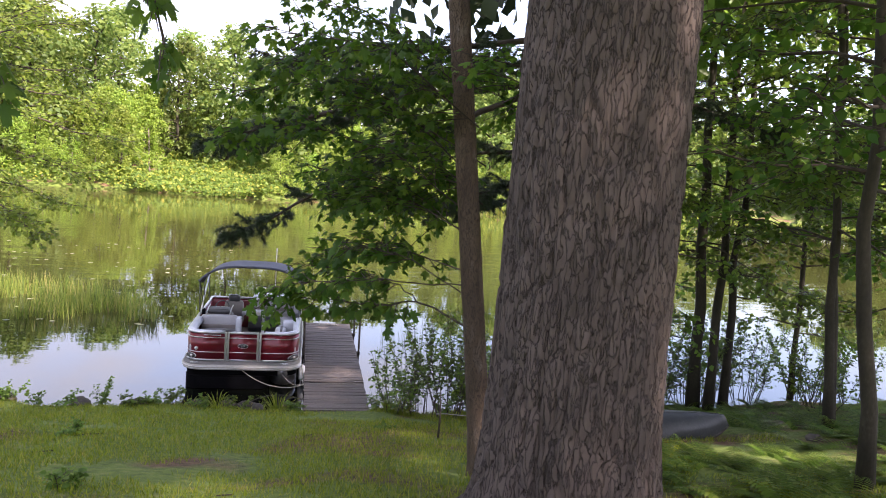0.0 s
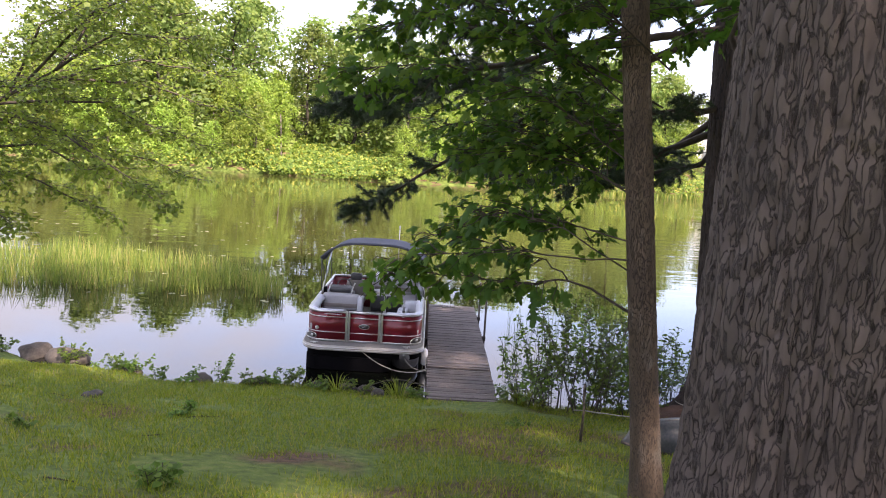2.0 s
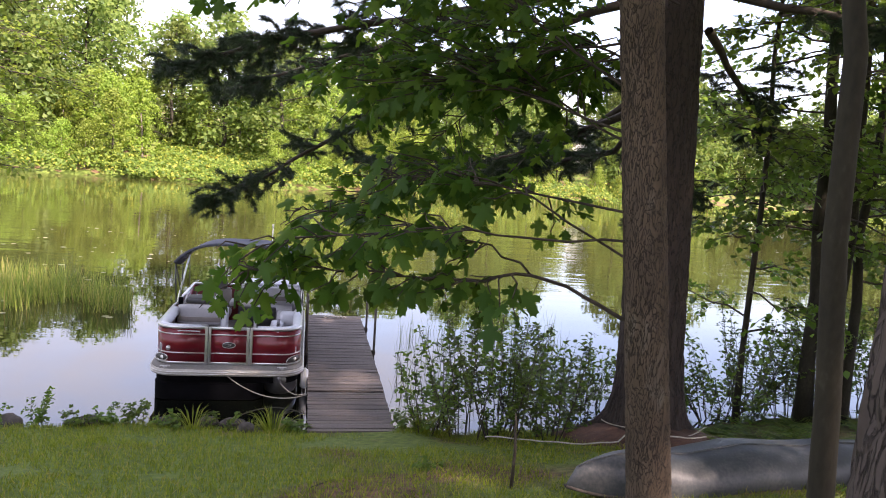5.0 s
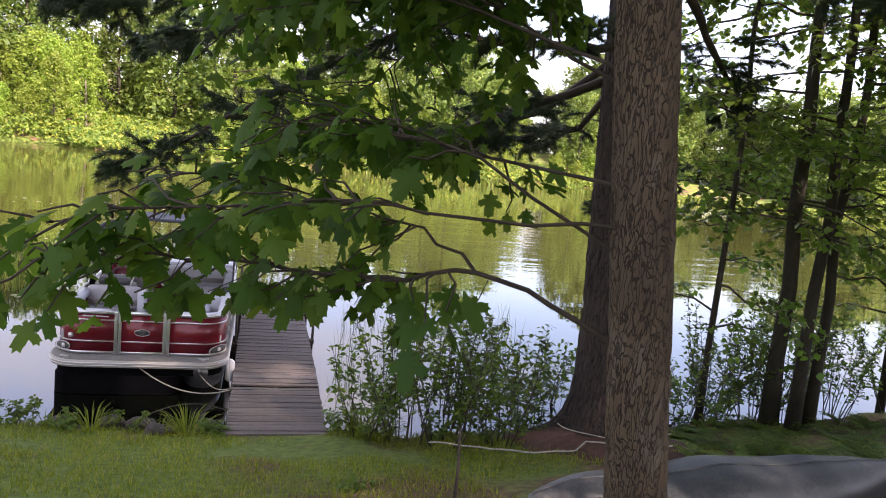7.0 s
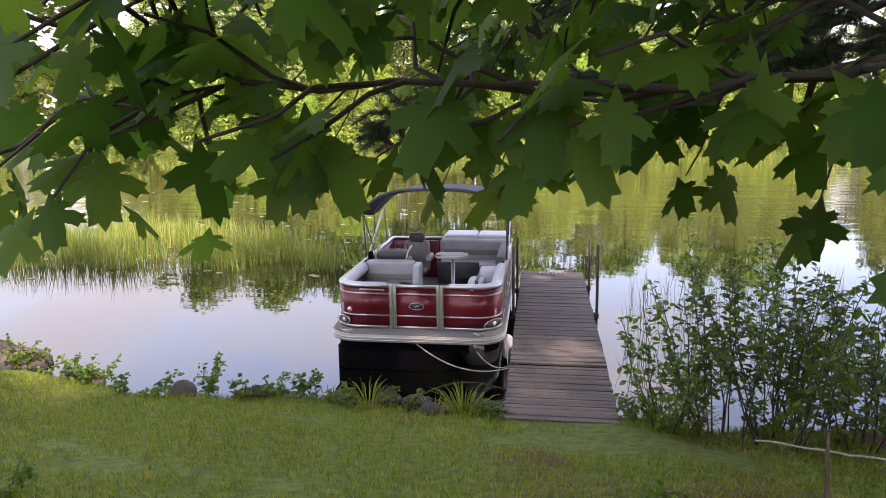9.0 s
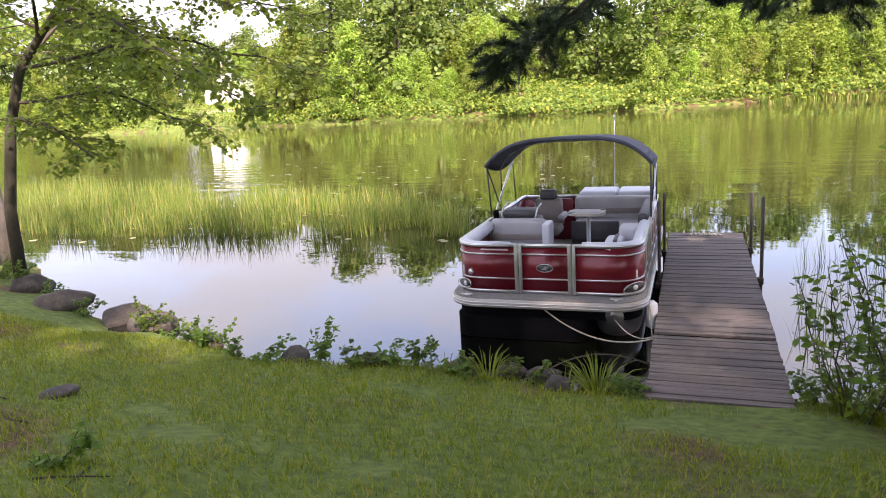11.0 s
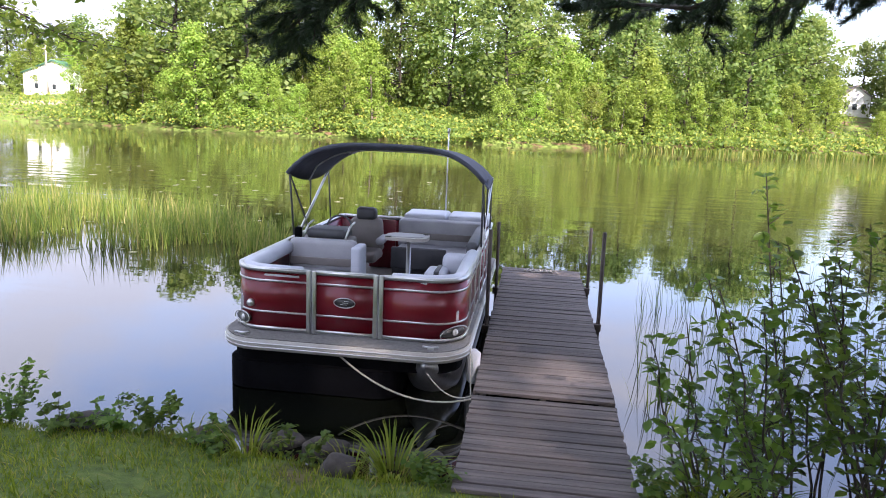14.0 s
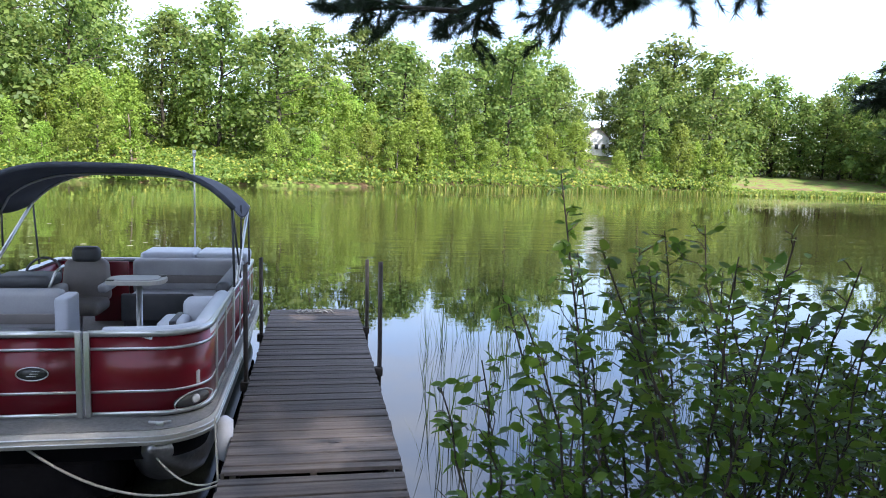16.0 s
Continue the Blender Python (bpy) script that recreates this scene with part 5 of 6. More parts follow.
# ---- far shore ----
def far_tree_template(kind, r):
    """Trunk, forked limbs and a crown of leaf clumps; about ten metres high, standing at the origin."""
    tree = thing("far_tree", "leafy green tree on the far lake shore", "tree")
    s = Soup()
    h = 10.0
    slim = kind in (1, 4)
    wid = {0: 3.3, 1: 2.5, 2: 3.7, 3: 3.0, 4: 2.3, 5: 3.4}[kind]
    spine = wander((0, 0, -0.4), (r.uniform(-0.4, 0.4), r.uniform(-0.4, 0.4), h * 0.94), 7, 0.16, r)
    s.tube(spine, [0.17 - 0.02 * i for i in range(8)], 7)
    part("trunk", s, M_BARK_PALE if kind in (1, 3) else M_BARK_THIN, tree)
    blobs = []
    limbs = Soup()
    low = 0.05 if kind != 3 else 0.16
    for k in range(62):
        t = low + (0.99 - low) * (k + r.random()) / 62
        f = t * 7
        i = min(int(f), 6)
        p = spine[i].lerp(spine[i + 1], f - i)
        q = (t - low) / (1 - low)
        prof = wid * (max(0.0, math.sin(math.pi * (0.22 + 0.78 * q) ** 0.9)) ** 0.8 * 0.95 + 0.05)
        a = k * 2.39996 + r.uniform(-0.5, 0.5)
        reach = prof * r.uniform(0.15, 1.05)
        e = p + Vector((math.cos(a) * reach, math.sin(a) * reach, reach * r.uniform(-0.05, 0.45)))
        if k % 2 == 0:
            limbs.tube([p, p.lerp(e, 0.55) + Vector((0, 0, 0.1)), e], [0.05, 0.03, 0.012], 4, False)
        blobs.append((e, r.uniform(0.6, 1.15) * (0.75 if slim else 1.0)))
    tagged(part("branchwork", limbs, M_BARK_THIN, tree), kind="stuff")
    pos, nor, sz = [], [], []
    for c, rad in blobs:
        for _ in range(58):
            v = Vector((r.gauss(0, 1), r.gauss(0, 1), r.gauss(0, 0.75)))
            v.normalize()
            pos.append(c + Vector((v.x, v.y, v.z * 1.0)) * rad * r.uniform(0.25, 1.15))
            nor.append(v * 0.8 + Vector((r.uniform(-0.7, 0.7), r.uniform(-0.7, 0.7), r.uniform(0.0, 1.0))))
            sz.append(r.uniform(0.17, 0.40))
    mt = M_FARDARK if kind in (2, 5) else M_FAR
    part("crown", strewn("crown", *LEAF_CLUMP, np.array(pos), frames_from(np.array(nor), rng.uniform(0, 6.28, len(pos))), np.array(sz), mt), mt, tree)
    return tree


R = random.Random(51)
templates = [far_tree_template(k, R) for k in range(6)]
spots = []


def opening(x):
    return -22 < x < -7 or -100 < x < -74


x = -150.0
while x < 150:
    if not opening(x):
        spots.append((x, far_shore(x) + R.uniform(1.5, 5), R.uniform(0.75, 1.3) if -70 < x < 15 else R.uniform(0.6, 1.0), R.choice((0, 1, 3, 4, 0))))
    x += R.uniform(2.6, 4.4)
for row, (d, lo, hi) in enumerate(((11, 1.2, 1.7), (20, 1.35, 1.85), (34, 1.3, 1.9), (46, 1.3, 1.8))):
    x = -170.0
    while x < 170:
        if not (opening(x) and row < (1 if x > -30 else 2)):
            tall = (0.98 if x < -22 else 0.82 if 15 < x < 62 else 0.95) * (1.0, 0.95, 0.82, 0.74)[row]
            spots.append((x, far_shore(x) + d + R.uniform(-3, 3), R.uniform(lo, hi) * tall, R.choice((0, 2, 5, 3, 1) if x < 62 else (2, 5, 2))))
        x += R.uniform(3.2, 5.0)
right_lawn = [(x, y, k, c) for x, y, k, c in spots if not (68 < x < 105 and y < far_shore(x) + 24) and not (abs(x - 0.6 - (y + 5) * 0.4115) < 3.0 and y < 125)]
first = set()
for x, y, k, c in right_lawn:
    m = pose(x, y, ground_z(x, y), 0, 0, R.uniform(0, 360)) @ Matrix.Diagonal((k * R.uniform(0.9, 1.15), k * R.uniform(0.9, 1.15), k, 1))
    if c in first:
        copy_thing(templates[c], m)
    else:
        first.add(c)
        templates[c].matrix_basis = m
for c in set(range(6)) - first:
    templates[c].matrix_basis = pose(-40 + 6 * c, 125, ground_z(-40 + 6 * c, 125))

# shore shrubs and tall weeds under the far trees
pos, nor, sz = [], [], []
for i in range(46000):
    x = R.uniform(-130, 125) if i < 32000 else R.uniform(-23, -6)
    slope = opening(x)
    d = R.uniform(-1.5, 24 if slope else 5.0)
    y = far_shore(x) + d + 0.3
    hump = (0.5 + 0.5 * noise.noise((x * 0.35, y * 0.35, 4))) * (2.0 if slope else 4.6)
    if 62 < x < 108:
        hump *= 0.12
    v = Vector((R.gauss(0, 1), R.gauss(0, 1) - 0.5, abs(R.gauss(0, 1)) + 0.4))
    pos.append((x, y, max(ground_z(x, y), WATER) + hump * R.uniform(0.1, 1.0) ** 0.6))
    nor.append(v)
    sz.append(R.uniform(0.22, 0.58))
single("shore_shrubs", strewn("shore_shrubs", *LEAF_CLUMP, np.array(pos), frames_from(np.array(nor), rng.uniform(0, 6.28, len(pos))), np.array(sz), M_SHOREBUSH), M_SHOREBUSH, "sunlit green shrubs and weeds along the far shore", "shrubs", kind="stuff")
pos, sz = [], []
for i in range(6000):
    x = R.uniform(8, 125)
    y = far_shore(x) + R.uniform(-1.0, 0.6)
    pos.append((x, y, max(ground_z(x, y), WATER - 0.02)))
    sz.append(R.uniform(0.35, 0.9))
rot = frames_from(np.stack([rng.normal(0, 0.15, len(pos)), rng.normal(0, 0.15, len(pos)), np.ones(len(pos))], 1), rng.uniform(0, 6.28, len(pos)))
wide = [(v[0] * 0.22, v[1] * 0.4, v[2]) for v in BLADE[0]]
single("shore_reeds", strewn("shore_reeds", wide, BLADE[1], np.array(pos), rot, np.array(sz), M_REED), M_REED, "pale reeds fringing the far shore", "reeds", kind="stuff")


# utility poles and wires
def utility_pole(x, y, z0, z1):
    p = thing("utility_pole", "grey wooden utility pole on the far slope", "pole", "poles along the far road")
    s = Soup()
    s.tube([(x, y, z0 - 0.5), (x, y, z1)], [0.17, 0.12], 10)
    part("shaft", s, M_POLE, p)
    s = Soup()
    s.box((x - 0.05, y - 0.9, z1 - 0.75), (x + 0.05, y + 0.9, z1 - 0.62), 0.01)
    part("crossarm", s, M_POLE, p)
    return p


poles = [(-62, 118, 14.5), (-17.3, 106, 11.0), (-10.8, 101, 10.0), (24, 118, 12.5), (-90, 116, 13.0)]
for x, y, top in poles:
    utility_pole(x, y, ground_z(x, y), top)
for a, b in ((0, 1), (1, 2), (2, 3), (4, 0)):
    for dz in (-0.6, -1.5, -2.1):
        A, B = Vector(poles[a]) + Vector((0, 0, dz)), Vector(poles[b]) + Vector((0, 0, dz))
        s = Soup()
        s.tube([tuple(A.lerp(B, t) - Vector((0, 0, 3.2 * t * (1 - t)))) for t in np.linspace(0, 1, 13)], 0.035, 5)
        single("power_line", s, M_BADGE, "thin dark overhead wire strung between poles", "wire")


# far houses
def house(x, y, w, d, h, rise, roof_mat, label):
    ho = thing("house", label, "house")
    z = ground_z(x, y) - 0.3
    s = Soup()
    s.box((x - w / 2, y, z), (x + w / 2, y + d, z + h))
    s.add([(x - w / 2, y, z + h), (x + w / 2, y, z + h), (x, y, z + h + rise), (x - w / 2, y + d, z + h), (x + w / 2, y + d, z + h), (x, y + d, z + h + rise)], [(0, 1, 2), (5, 4, 3)])
    part("wall", s, M_WHITE, ho, "white clapboard wall", False)
    s = Soup()
    o, t = 0.35, 0.18
    for sgn in (-1, 1):
        ex, ez = x + sgn * (w / 2 + o), z + h - o * rise / (w / 2)
        s.add([(x, y - o, z + h + rise), (ex, y - o, ez), (ex, y + d + o, ez), (x, y + d + o, z + h + rise), (x, y - o, z + h + rise + t), (ex, y - o, ez + t), (ex, y + d + o, ez + t), (x, y + d + o, z + h + rise + t)],
              [(0, 1, 2, 3), (4, 7, 6, 5), (0, 4, 5, 1), (2, 6, 7, 3), (1, 5, 6, 2)])
    part("roof", s, roof_mat, ho, "", False)
    for k in range(3):
        wx = x - w / 2 + w * (k + 0.75) / 3.5
        s = Soup()
        s.box((wx - 0.5, y - 0.06, z + 1.1), (wx + 0.5, y + 0.02, z + 2.3), 0.02)
        win = part("window", s, M_WHITE, ho)
        s = Soup()
        s.box((wx - 0.4, y - 0.08, z + 1.2), (wx + 0.4, y - 0.05, z + 2.2), 0.01)
        part("pane", s, M_PANE, win)


house(54.5, 126, 5.0, 8.0, 3.4, 1.8, M_ROOF, "small white gabled house among far trees")
house(66.0, 128, 6.5, 8.0, 2.8, 1.6, M_ROOF, "low white house half hidden by far trees")
house(-93, 122, 13.0, 9.0, 4.2, 2.4, M_ROOFGREEN, "long white house with green roof beyond the road")
s = Soup()
for i in range(24):
    x = -125 + i * 2.6
    for dy in (0, 5):
        y = far_shore(x) + 14 + dy
        s.v.append((x, y, ground_z(x, y) + 0.06))
s.f = [(2 * i, 2 * i + 2, 2 * i + 3, 2 * i + 1) for i in range(23)]
single("road", s, M_ROAD, "sandy roadside bank on the far shore", "road", kind="structure")

# ---- lawn, reeds, shore plants ----
R = random.Random(61)
N = 230000
u = rng.uniform(0, 1, N)
px = rng.uniform(-13, 7.5, N)
py = -1.0 - 13.0 * u ** 1.15
keep = []
for i in range(N):
    ns = near_shore(px[i])
    worn = noise.noise((px[i] * 0.55, py[i] * 0.55, 3.0)) + 0.5 * noise.noise((px[i] * 1.6, py[i] * 1.6, 1.0))
    east = max(0.0, (px[i] - 1.0) / 5.0)
    keep.append(py[i] < ns - 0.15 and worn < 0.27 - 0.55 * east + 0.25 * R.random() and not (-0.1 < px[i] < 1.4 and py[i] > -1.85))
keep = np.array(keep)
px, py = px[keep], py[keep]
pz = np.array([ground_z(a, b) for a, b in zip(px, py)])
n = len(px)
rot = frames_from(np.stack([rng.normal(0, 0.35, n), rng.normal(0, 0.35, n), np.ones(n)], 1), rng.uniform(0, 6.28, n))
thin = [(v[0] * 0.13, v[1] * 0.8, v[2]) for v in BLADE[0]]
single("grass", strewn("grass", thin, BLADE[1], np.stack([px, py, pz - 0.005], 1), rot, rng.uniform(0.035, 0.09, n), M_GRASS), M_GRASS, "short uneven green lawn grass", "grass", kind="stuff")


def reed_bed(count, inside, lo, hi, r, width=0.035):
    pos, sz = [], []
    while len(pos) < count:
        p = inside(r)
        if p:
            pos.append(p)
            sz.append(r.uniform(lo, hi))
    n = len(pos)
    rot = frames_from(np.stack([rng.normal(0, 0.13, n), rng.normal(0, 0.13, n), np.ones(n)], 1), rng.uniform(0, 6.28, n))
    v = [(q[0] * width, q[1] * 0.35, q[2]) for q in BLADE[0]]
    return strewn("reeds", v, BLADE[1], np.array(pos), rot, np.array(sz), M_REED)


def left_bed(r):
    x = r.uniform(-30, -4.6)
    front = np.interp(x, [-30, -16, -5], [8.5, 6.2, 6.6])
    back = np.interp(x, [-30, -17, -7, -4.6], [18, 14.5, 10.5, 7.4])
    t = r.random()
    y = front + (back - front) * t
    if noise.noise((x * 0.5, y * 0.5, 7)) < -0.28 + 0.9 * max(0, t - 0.6) or r.random() < max(0.0, (x + 9) / 6.5):
        return None
    return (x, y, WATER - 0.12)


single("reeds", reed_bed(13000, left_bed, 0.45, 1.0, R, 0.03), M_REED, "dense bed of sunlit green reeds standing in the lake", "reeds", kind="stuff")


def right_bed(r):
    x, y = r.uniform(1.6, 6.5), r.uniform(0.2, 6.2)
    return (x, y, WATER - 0.1) if noise.noise((x * 0.9, y * 0.7, 2)) > -0.05 and x > 1.5 + 0.12 * y else None


single("reeds", reed_bed(420, right_bed, 0.45, 0.95, R, 0.016), M_REED, "sparse thin rushes in the water beside the dock", "reeds", kind="stuff")

# lily pads and floating scraps
pos, sz = [], []
for i in range(160):
    x, y = R.uniform(-24, -3), R.uniform(4.8, 26)
    pos.append((x, y, WATER + 0.006))
    sz.append(R.uniform(0.10, 0.24))
n = len(pos)
pad = ([(0, 0, 0)] + [(0.5 * math.cos(a), 0.5 * math.sin(a), 0) for a in np.linspace(0.3, 6.0, 11)], [tuple(range(12))])
single("lily_pads", strewn("lily_pads", *pad, np.array(pos), frames_from(np.tile([[0, 0, 1.0]], (n, 1)), rng.uniform(0, 6.28, n)), np.array(sz), M_LILY), M_LILY, "pale lily pads floating on the lake", "water plants", kind="stuff")


def shrub(x, y, height, width, stems, r, leaf=(0.075, 0.13), gap=0.058):
    b = thing("shrub", "leafy green shrub with thin upright stems at the waterline", "shrub", "shrubs beside the dock")
    z = max(ground_z(x, y), WATER - 0.15) - 0.03
    lines = []
    for k in range(stems):
        a = r.uniform(0, 6.283)
        o = Vector((x + math.cos(a) * width * 0.22, y + math.sin(a) * width * 0.22, z))
        e = o + Vector((math.cos(a) * width * r.uniform(0.2, 0.8), math.sin(a) * width * r.uniform(0.2, 0.8), height * r.uniform(0.6, 1.05)))
        lines.append(wander(o, e, 6, 0.05, r))
    for ln in lines:
        limb_part([ln], 0.011, 0.004, b, M_TWIG, "stem", 5)
    tw = twigs(lines, r, 0.13, (0.18, 0.42), 0.15, 0.22)
    tagged(limb_part(tw, 0.004, 0.002, b, M_TWIG, "twig", 4), kind="stuff")
    part("leaves", leaves_on(tw + [ln[2:] for ln in lines], r, gap, leaf, LEAF_OVAL, M_BUSH, "leaves", 0.1, 0.035), M_BUSH, b)


R = random.Random(71)
for sx, sy, sh, sw, stems in ((1.85, -1.75, 1.3, 0.8, 9), (2.4, -1.9, 2.35, 1.0, 10), (2.9, -2.2, 2.0, 1.0, 9), (3.1, -1.35, 2.1, 1.0, 11), (3.7, -0.9, 1.85, 0.9, 11), (2.2, -0.8, 1.1, 0.6, 8),
                              (4.4, -0.8, 1.9, 0.9, 10), (3.7, -2.2, 1.5, 0.8, 8), (5.2, 0.0, 1.4, 0.9, 10), (6.6, -0.4, 1.3, 0.9, 10), (8.2, -0.4, 1.4, 1.0, 10)):
    shrub(sx, sy, sh, sw, stems, R, (0.065, 0.115), 0.052)
for sx, sy, sh in ((7.4, -0.9, 1.6), (8.6, -0.2, 2.2), (10.0, -0.3, 2.4), (9.2, -0.6, 2.0), (10.6, -0.8, 2.2), (12.2, -0.8, 2.0), (13.8, -0.6, 2.2), (11.4, -2.4, 1.5), (15.5, -1.0, 2.2)):
    shrub(sx, sy, sh, 1.2, 14, R, (0.06, 0.11), 0.05)


def tuft(x, y, height, count, r, label="arching tuft of bright green grass on the bank"):
    pos, sz, al = [], [], []
    for k in range(count):
        a = r.uniform(0, 6.283)
        pos.append((x + math.cos(a) * 0.07, y + math.sin(a) * 0.07, ground_z(x, y) - 0.02))
        al.append((math.cos(a) * r.uniform(0.1, 0.9), math.sin(a) * r.uniform(0.1, 0.9), 1))
        sz.append(height * r.uniform(0.6, 1.1))
    al = np.array(al)
    z = al / np.linalg.norm(al, axis=1, keepdims=True)
    out = np.stack([al[:, 0], al[:, 1], np.zeros(len(al))], 1)
    out /= np.linalg.norm(out, axis=1, keepdims=True) + 1e-6
    xx = np.cross(out, z)
    xx /= np.linalg.norm(xx, axis=1, keepdims=True) + 1e-6
    rot = np.stack([xx, np.cross(z, xx), z], axis=2)
    v = [(-0.012, 0, 0), (0.012, 0, 0), (0.016, 0.03, 0.4), (0.012, 0.16, 0.75), (0, 0.42, 0.95), (-0.012, 0.16, 0.75), (-0.016, 0.03, 0.4)]
    single("grass_tuft", strewn("grass_tuft", v, [(0, 1, 2, 6), (6, 2, 3, 5), (5, 3, 4)], np.array(pos), rot, np.array(sz), M_GRASS), M_GRASS, label, "grass", "tufts on the bank")


for x, y, h, c in ((-1.75, -1.35, 0.42, 70), (-0.55, -1.30, 0.55, 110), (-0.9, -1.25, 0.35, 50), (1.75, -1.75, 0.55, 90), (2.0, -1.9, 0.5, 70), (-2.3, -1.2, 0.3, 40)):
    tuft(x, y, h, c, R)


def weed(x, y, height, r, spread=0.25):
    w = thing("weed", "small leafy weed growing at the water's edge", "plant", "weeds along the bank")
    lines = []
    for k in range(r.randint(3, 6)):
        o = Vector((x + r.uniform(-spread, spread) * 0.4, y + r.uniform(-spread, spread) * 0.3, ground_z(x, y) - 0.02))
        lines.append(wander(o, o + Vector((r.uniform(-spread, spread), r.uniform(-spread, spread), height * r.uniform(0.5, 1.0))), 4, 0.03, r))
    for ln in lines:
        limb_part([ln], 0.005, 0.002, w, M_TWIG, "stem", 4)
    tw = twigs(lines, r, 0.06, (0.08, 0.2), 0.2, 0.2)
    part("leaves", leaves_on(tw + lines, r, 0.022, (0.035, 0.07), LEAF_SMALL, M_FERN, "leaves", 0.0, 0.015), M_FERN, w)


for x, dy, h in ((-4.0, 0.15, 0.65), (-7.2, 0.2, 0.6), (-3.0, 0.3, 0.35), (-2.6, 0.3, 0.4), (-5.2, 0.3, 0.38), (-5.7, 0.3, 0.42), (-6.2, 0.3, 0.36), (-4.6, 0.35, 0.25), (-2.1, 0.25, 0.3), (-6.6, 0.2, 0.3), (-8.8, 0.3, 0.35), (-3.4, 0.35, 0.3), (-1.3, 0.3, 0.28), (-0.2, 0.35, 0.25), (1.6, 0.5, 0.35), (2.8, 0.7, 0.45), (3.5, 0.9, 0.4), (4.2, 1.0, 0.4), (-10.2, 0.6, 0.4), (-11.4, 0.7, 0.6), (-12.4, 0.8, 0.5)):
    weed(x, near_shore(x) - dy, h, R)


def rock(x, y, sx, sy, sz, seed):
    bm = bmesh.new()
    bmesh.ops.create_icosphere(bm, subdivisions=3, radius=1)
    for v in bm.verts:
        k = 1 + 0.28 * noise.noise(v.co * 1.3 + Vector((seed, 0, 0))) + 0.08 * noise.noise(v.co * 4 + Vector((0, seed, 0)))
        v.co = Vector((v.co.x * sx, v.co.y * sy, v.co.z * sz)) * k
    me = bpy.data.meshes.new("rock")
    bm.to_mesh(me)
    bm.free()
    me.materials.append(M_ROCK)
    me.shade_smooth()
    ob = tagged(new("rock", me), "weathered grey-brown boulder lying on the bank", "rock", "rocks along the bank")
    ob.matrix_basis = pose(x, y, max(ground_z(x, y), WATER) + sz * 0.25, 0, 0, seed * 50)


for i, (x, y, a, b, c) in enumerate(((-9.6, 0.1, 0.5, 0.35, 0.22), (-8.3, 0.1, 0.42, 0.3, 0.2), (-7.5, -0.2, 0.5, 0.3, 0.22), (-11.2, 0.9, 0.35, 0.3, 0.25), (-4.4, -1.1, 0.3, 0.2, 0.15), (-3.3, -1.1, 0.35, 0.2, 0.15), (-0.95, -1.5, 0.16, 0.12, 0.12), (-2.2, -1.05, 0.25, 0.2, 0.12), (-1.2, -1.0, 0.2, 0.15, 0.1), (-0.3, -1.1, 0.22, 0.15, 0.1), (-5.9, -0.9, 0.3, 0.2, 0.14), (-1.6, -0.95, 0.18, 0.14, 0.1), (-5.2, -3.9, 0.2, 0.14, 0.06), (-6.6, -6.5, 0.22, 0.16, 0.05), (7.8, -6.5, 0.14, 0.12, 0.08))):
    rock(x, y, a, b, c, 1.3 * i + 0.7)


def fern(x, y, size, r):
    f = thing("fern", "green fern with feathery arching fronds on the shaded ground", "fern", "ferns under the trees")
    pos, al, nr, sz = [], [], [], []
    for k in range(r.randint(6, 9)):
        a = r.uniform(0, 6.283)
        o = Vector((x, y, ground_z(x, y)))
        for j in range(14):
            t = (j + 1) / 14
            p = o + Vector((math.cos(a) * t * size, math.sin(a) * t * size, size * (0.75 * t - 0.55 * t * t)))
            for sgn in (-1, 1):
                pos.append(p)
                al.append((-math.sin(a) * sgn + 0.3 * math.cos(a), math.cos(a) * sgn + 0.3 * math.sin(a), -0.1))
                nr.append((0.1, 0.1, 1))
                sz.append(size * 0.34 * (1.1 - t))
    shape = [(q[0] * 0.5, q[1], q[2]) for q in LEAF_SMALL[0]]
    part("fronds", strewn("fronds", shape, LEAF_SMALL[1], np.array(pos), frames_along(np.array(al), np.array(nr)), np.array(sz), M_FERN), M_FERN, f)


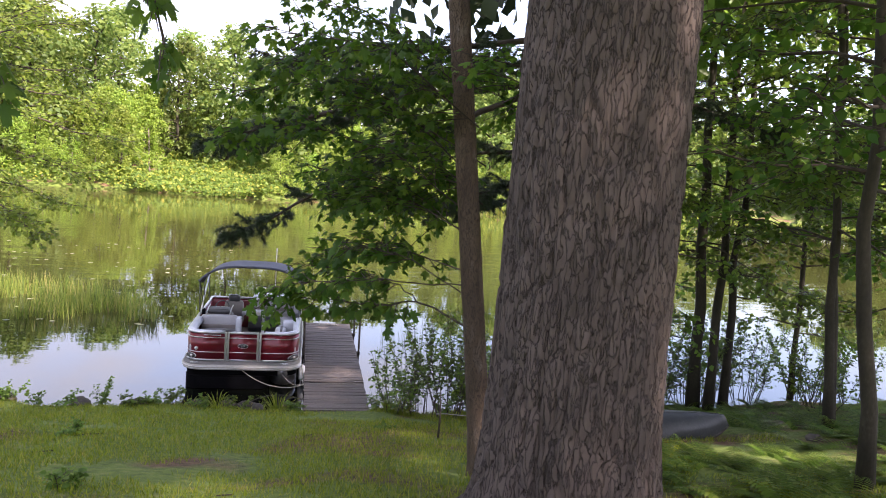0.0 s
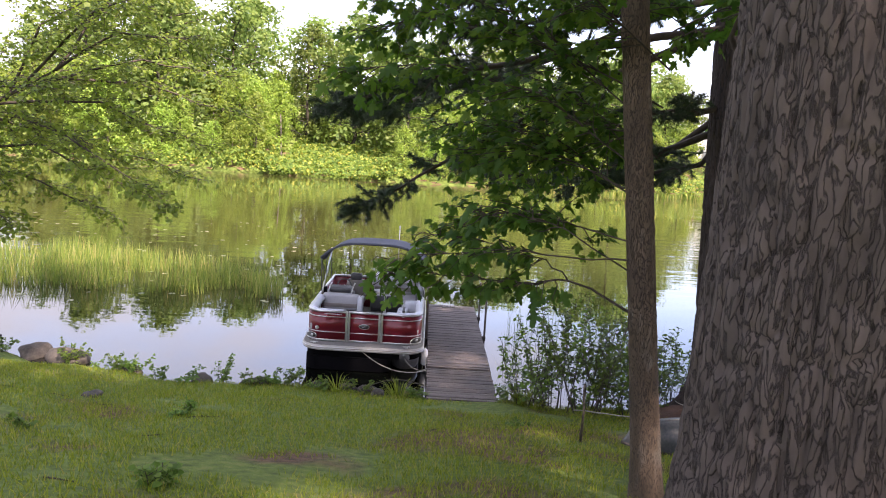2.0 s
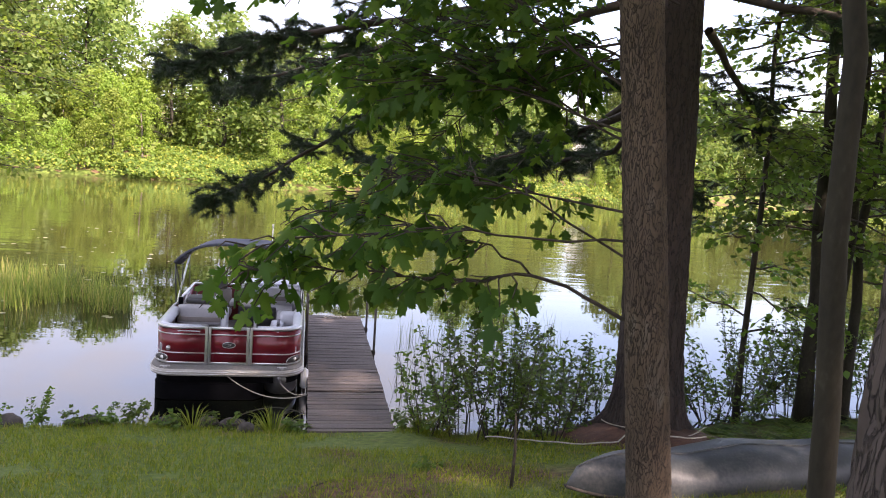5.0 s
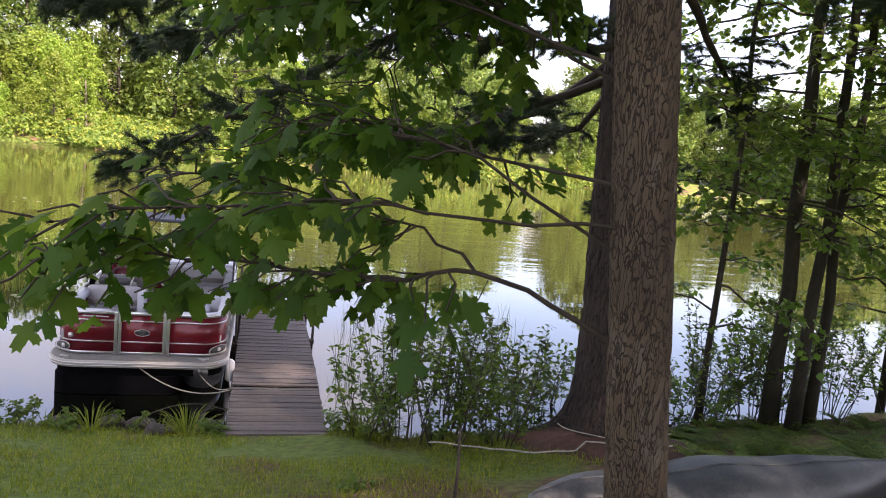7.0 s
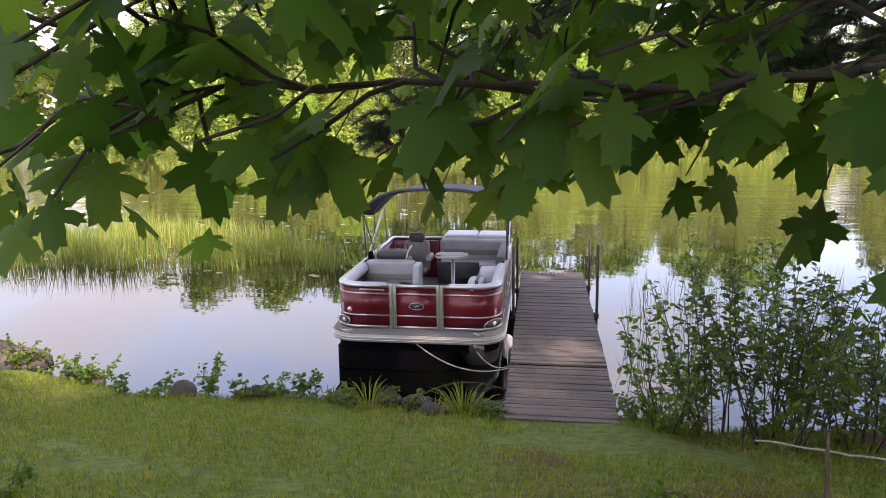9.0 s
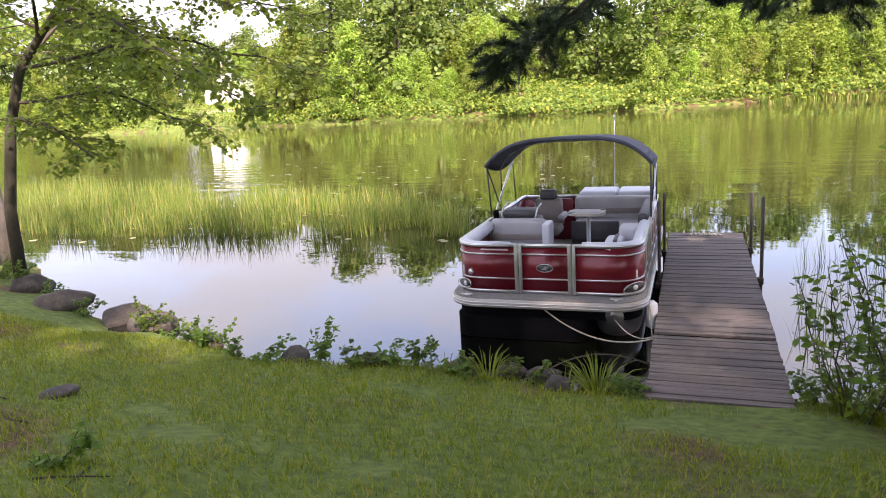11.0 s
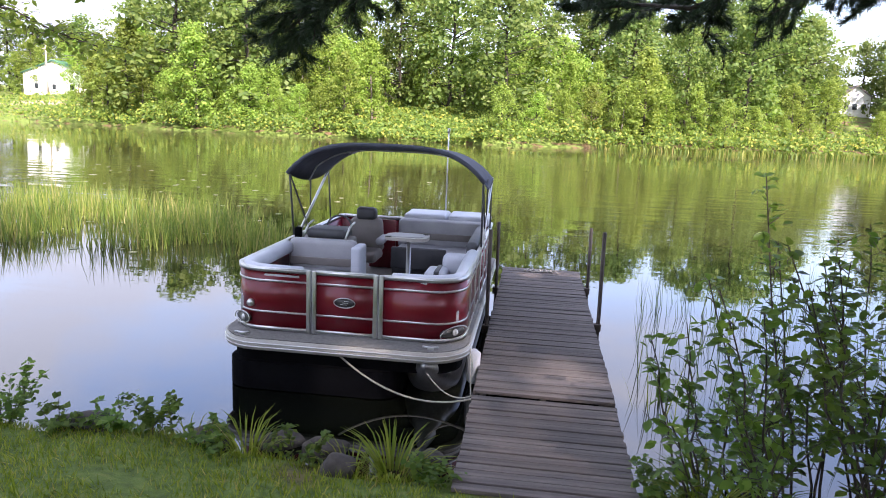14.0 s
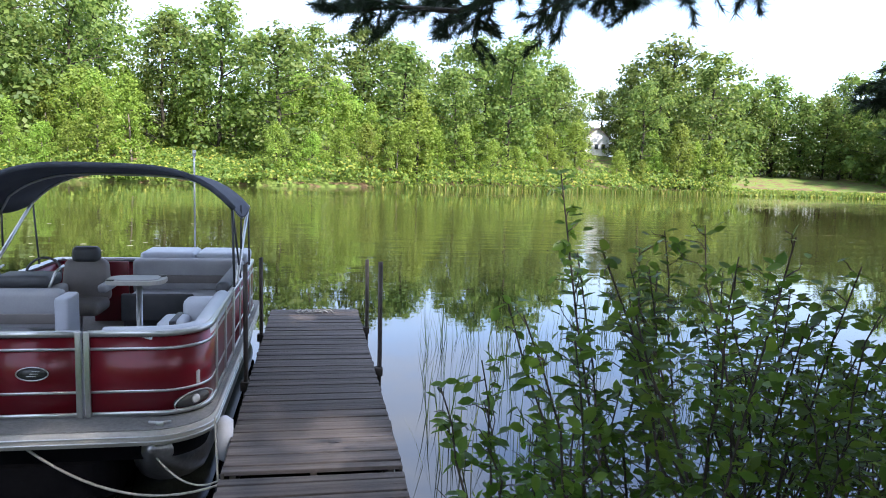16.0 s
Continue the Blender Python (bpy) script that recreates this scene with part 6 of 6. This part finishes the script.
for i in range(360):
    x = R.uniform(3.4, 14)
    y = R.uniform(-10.5, -1.2)
    if 1.9 < x < 7.7 and -6.7 < y < -4.5 or (x - 5.25) ** 2 + (y + 2.35) ** 2 < 1.7 or x < 5.8 and y > -7:
        continue
    fern(x, y, R.uniform(0.3, 0.6), R)
for x, y in ((-6.3, -5.4), (-4.6, -6.8), (-3.2, -5.6), (-7.4, -4.2), (1.2, -4.6), (-2.2, -9.2)):
    weed(x, y, 0.22, R, 0.2)

# ropes on the ground by the pine and the thin stake with its line
s = Soup()
line = [(2.6, -2.4), (3.3, -2.9), (4.2, -3.3), (4.9, -3.5), (5.6, -3.6)]
pts = []
for (ax, ay), (bx, by) in zip(line[:-1], line[1:]):
    for t in np.linspace(0, 1, 8)[:-1]:
        x, y = ax + (bx - ax) * t, ay + (by - ay) * t + 0.04 * math.sin(9 * t)
        pts.append((x, y, ground_z(x, y) + 0.10 + (0.12 if x > 4.3 else 0.0)))
s.tube(pts, 0.011, 6)
single("ground_rope", s, M_ROPE, "pale rope trailing over the ground from the pine", "rope")
s = Soup()
s.tube([(5.25 + 0.85 * math.cos(a) + 0.02 * math.sin(9 * a), -2.35 + 0.85 * math.sin(a), ground_z(5.25, -3.1) + 0.22 + 0.03 * math.sin(5 * a)) for a in np.linspace(3.3, 5.6, 40)], 0.008, 6)
single("ground_rope", s, M_ROPE, "pale rope looped round the foot of the pine", "rope")
s = Soup()
z = ground_z(2.0, -5.6)
s.tube([(2.0, -5.6, z - 0.1), (2.01, -5.6, z + 0.4), (1.99, -5.58, z + 0.8)], [0.02, 0.016, 0.008], 7)
single("stake", s, M_TWIG, "thin dark wooden stake standing in the lawn", "stake")
# fallen sticks and leaves on the lawn
for i in range(16):
    x, y = R.uniform(-7, 2.5), R.uniform(-11, -3)
    a, L = R.uniform(0, 6.28), R.uniform(0.15, 0.5)
    s = Soup()
    s.tube([(x + math.cos(a) * L * t, y + math.sin(a) * L * t, ground_z(x + math.cos(a) * L * t, y + math.sin(a) * L * t) + 0.012) for t in (0, 0.4, 0.7, 1)], [0.008, 0.007, 0.005, 0.003], 5)
    single("fallen_stick", s, M_TWIG, "dry fallen stick lying in the grass", "stick", "fallen sticks")
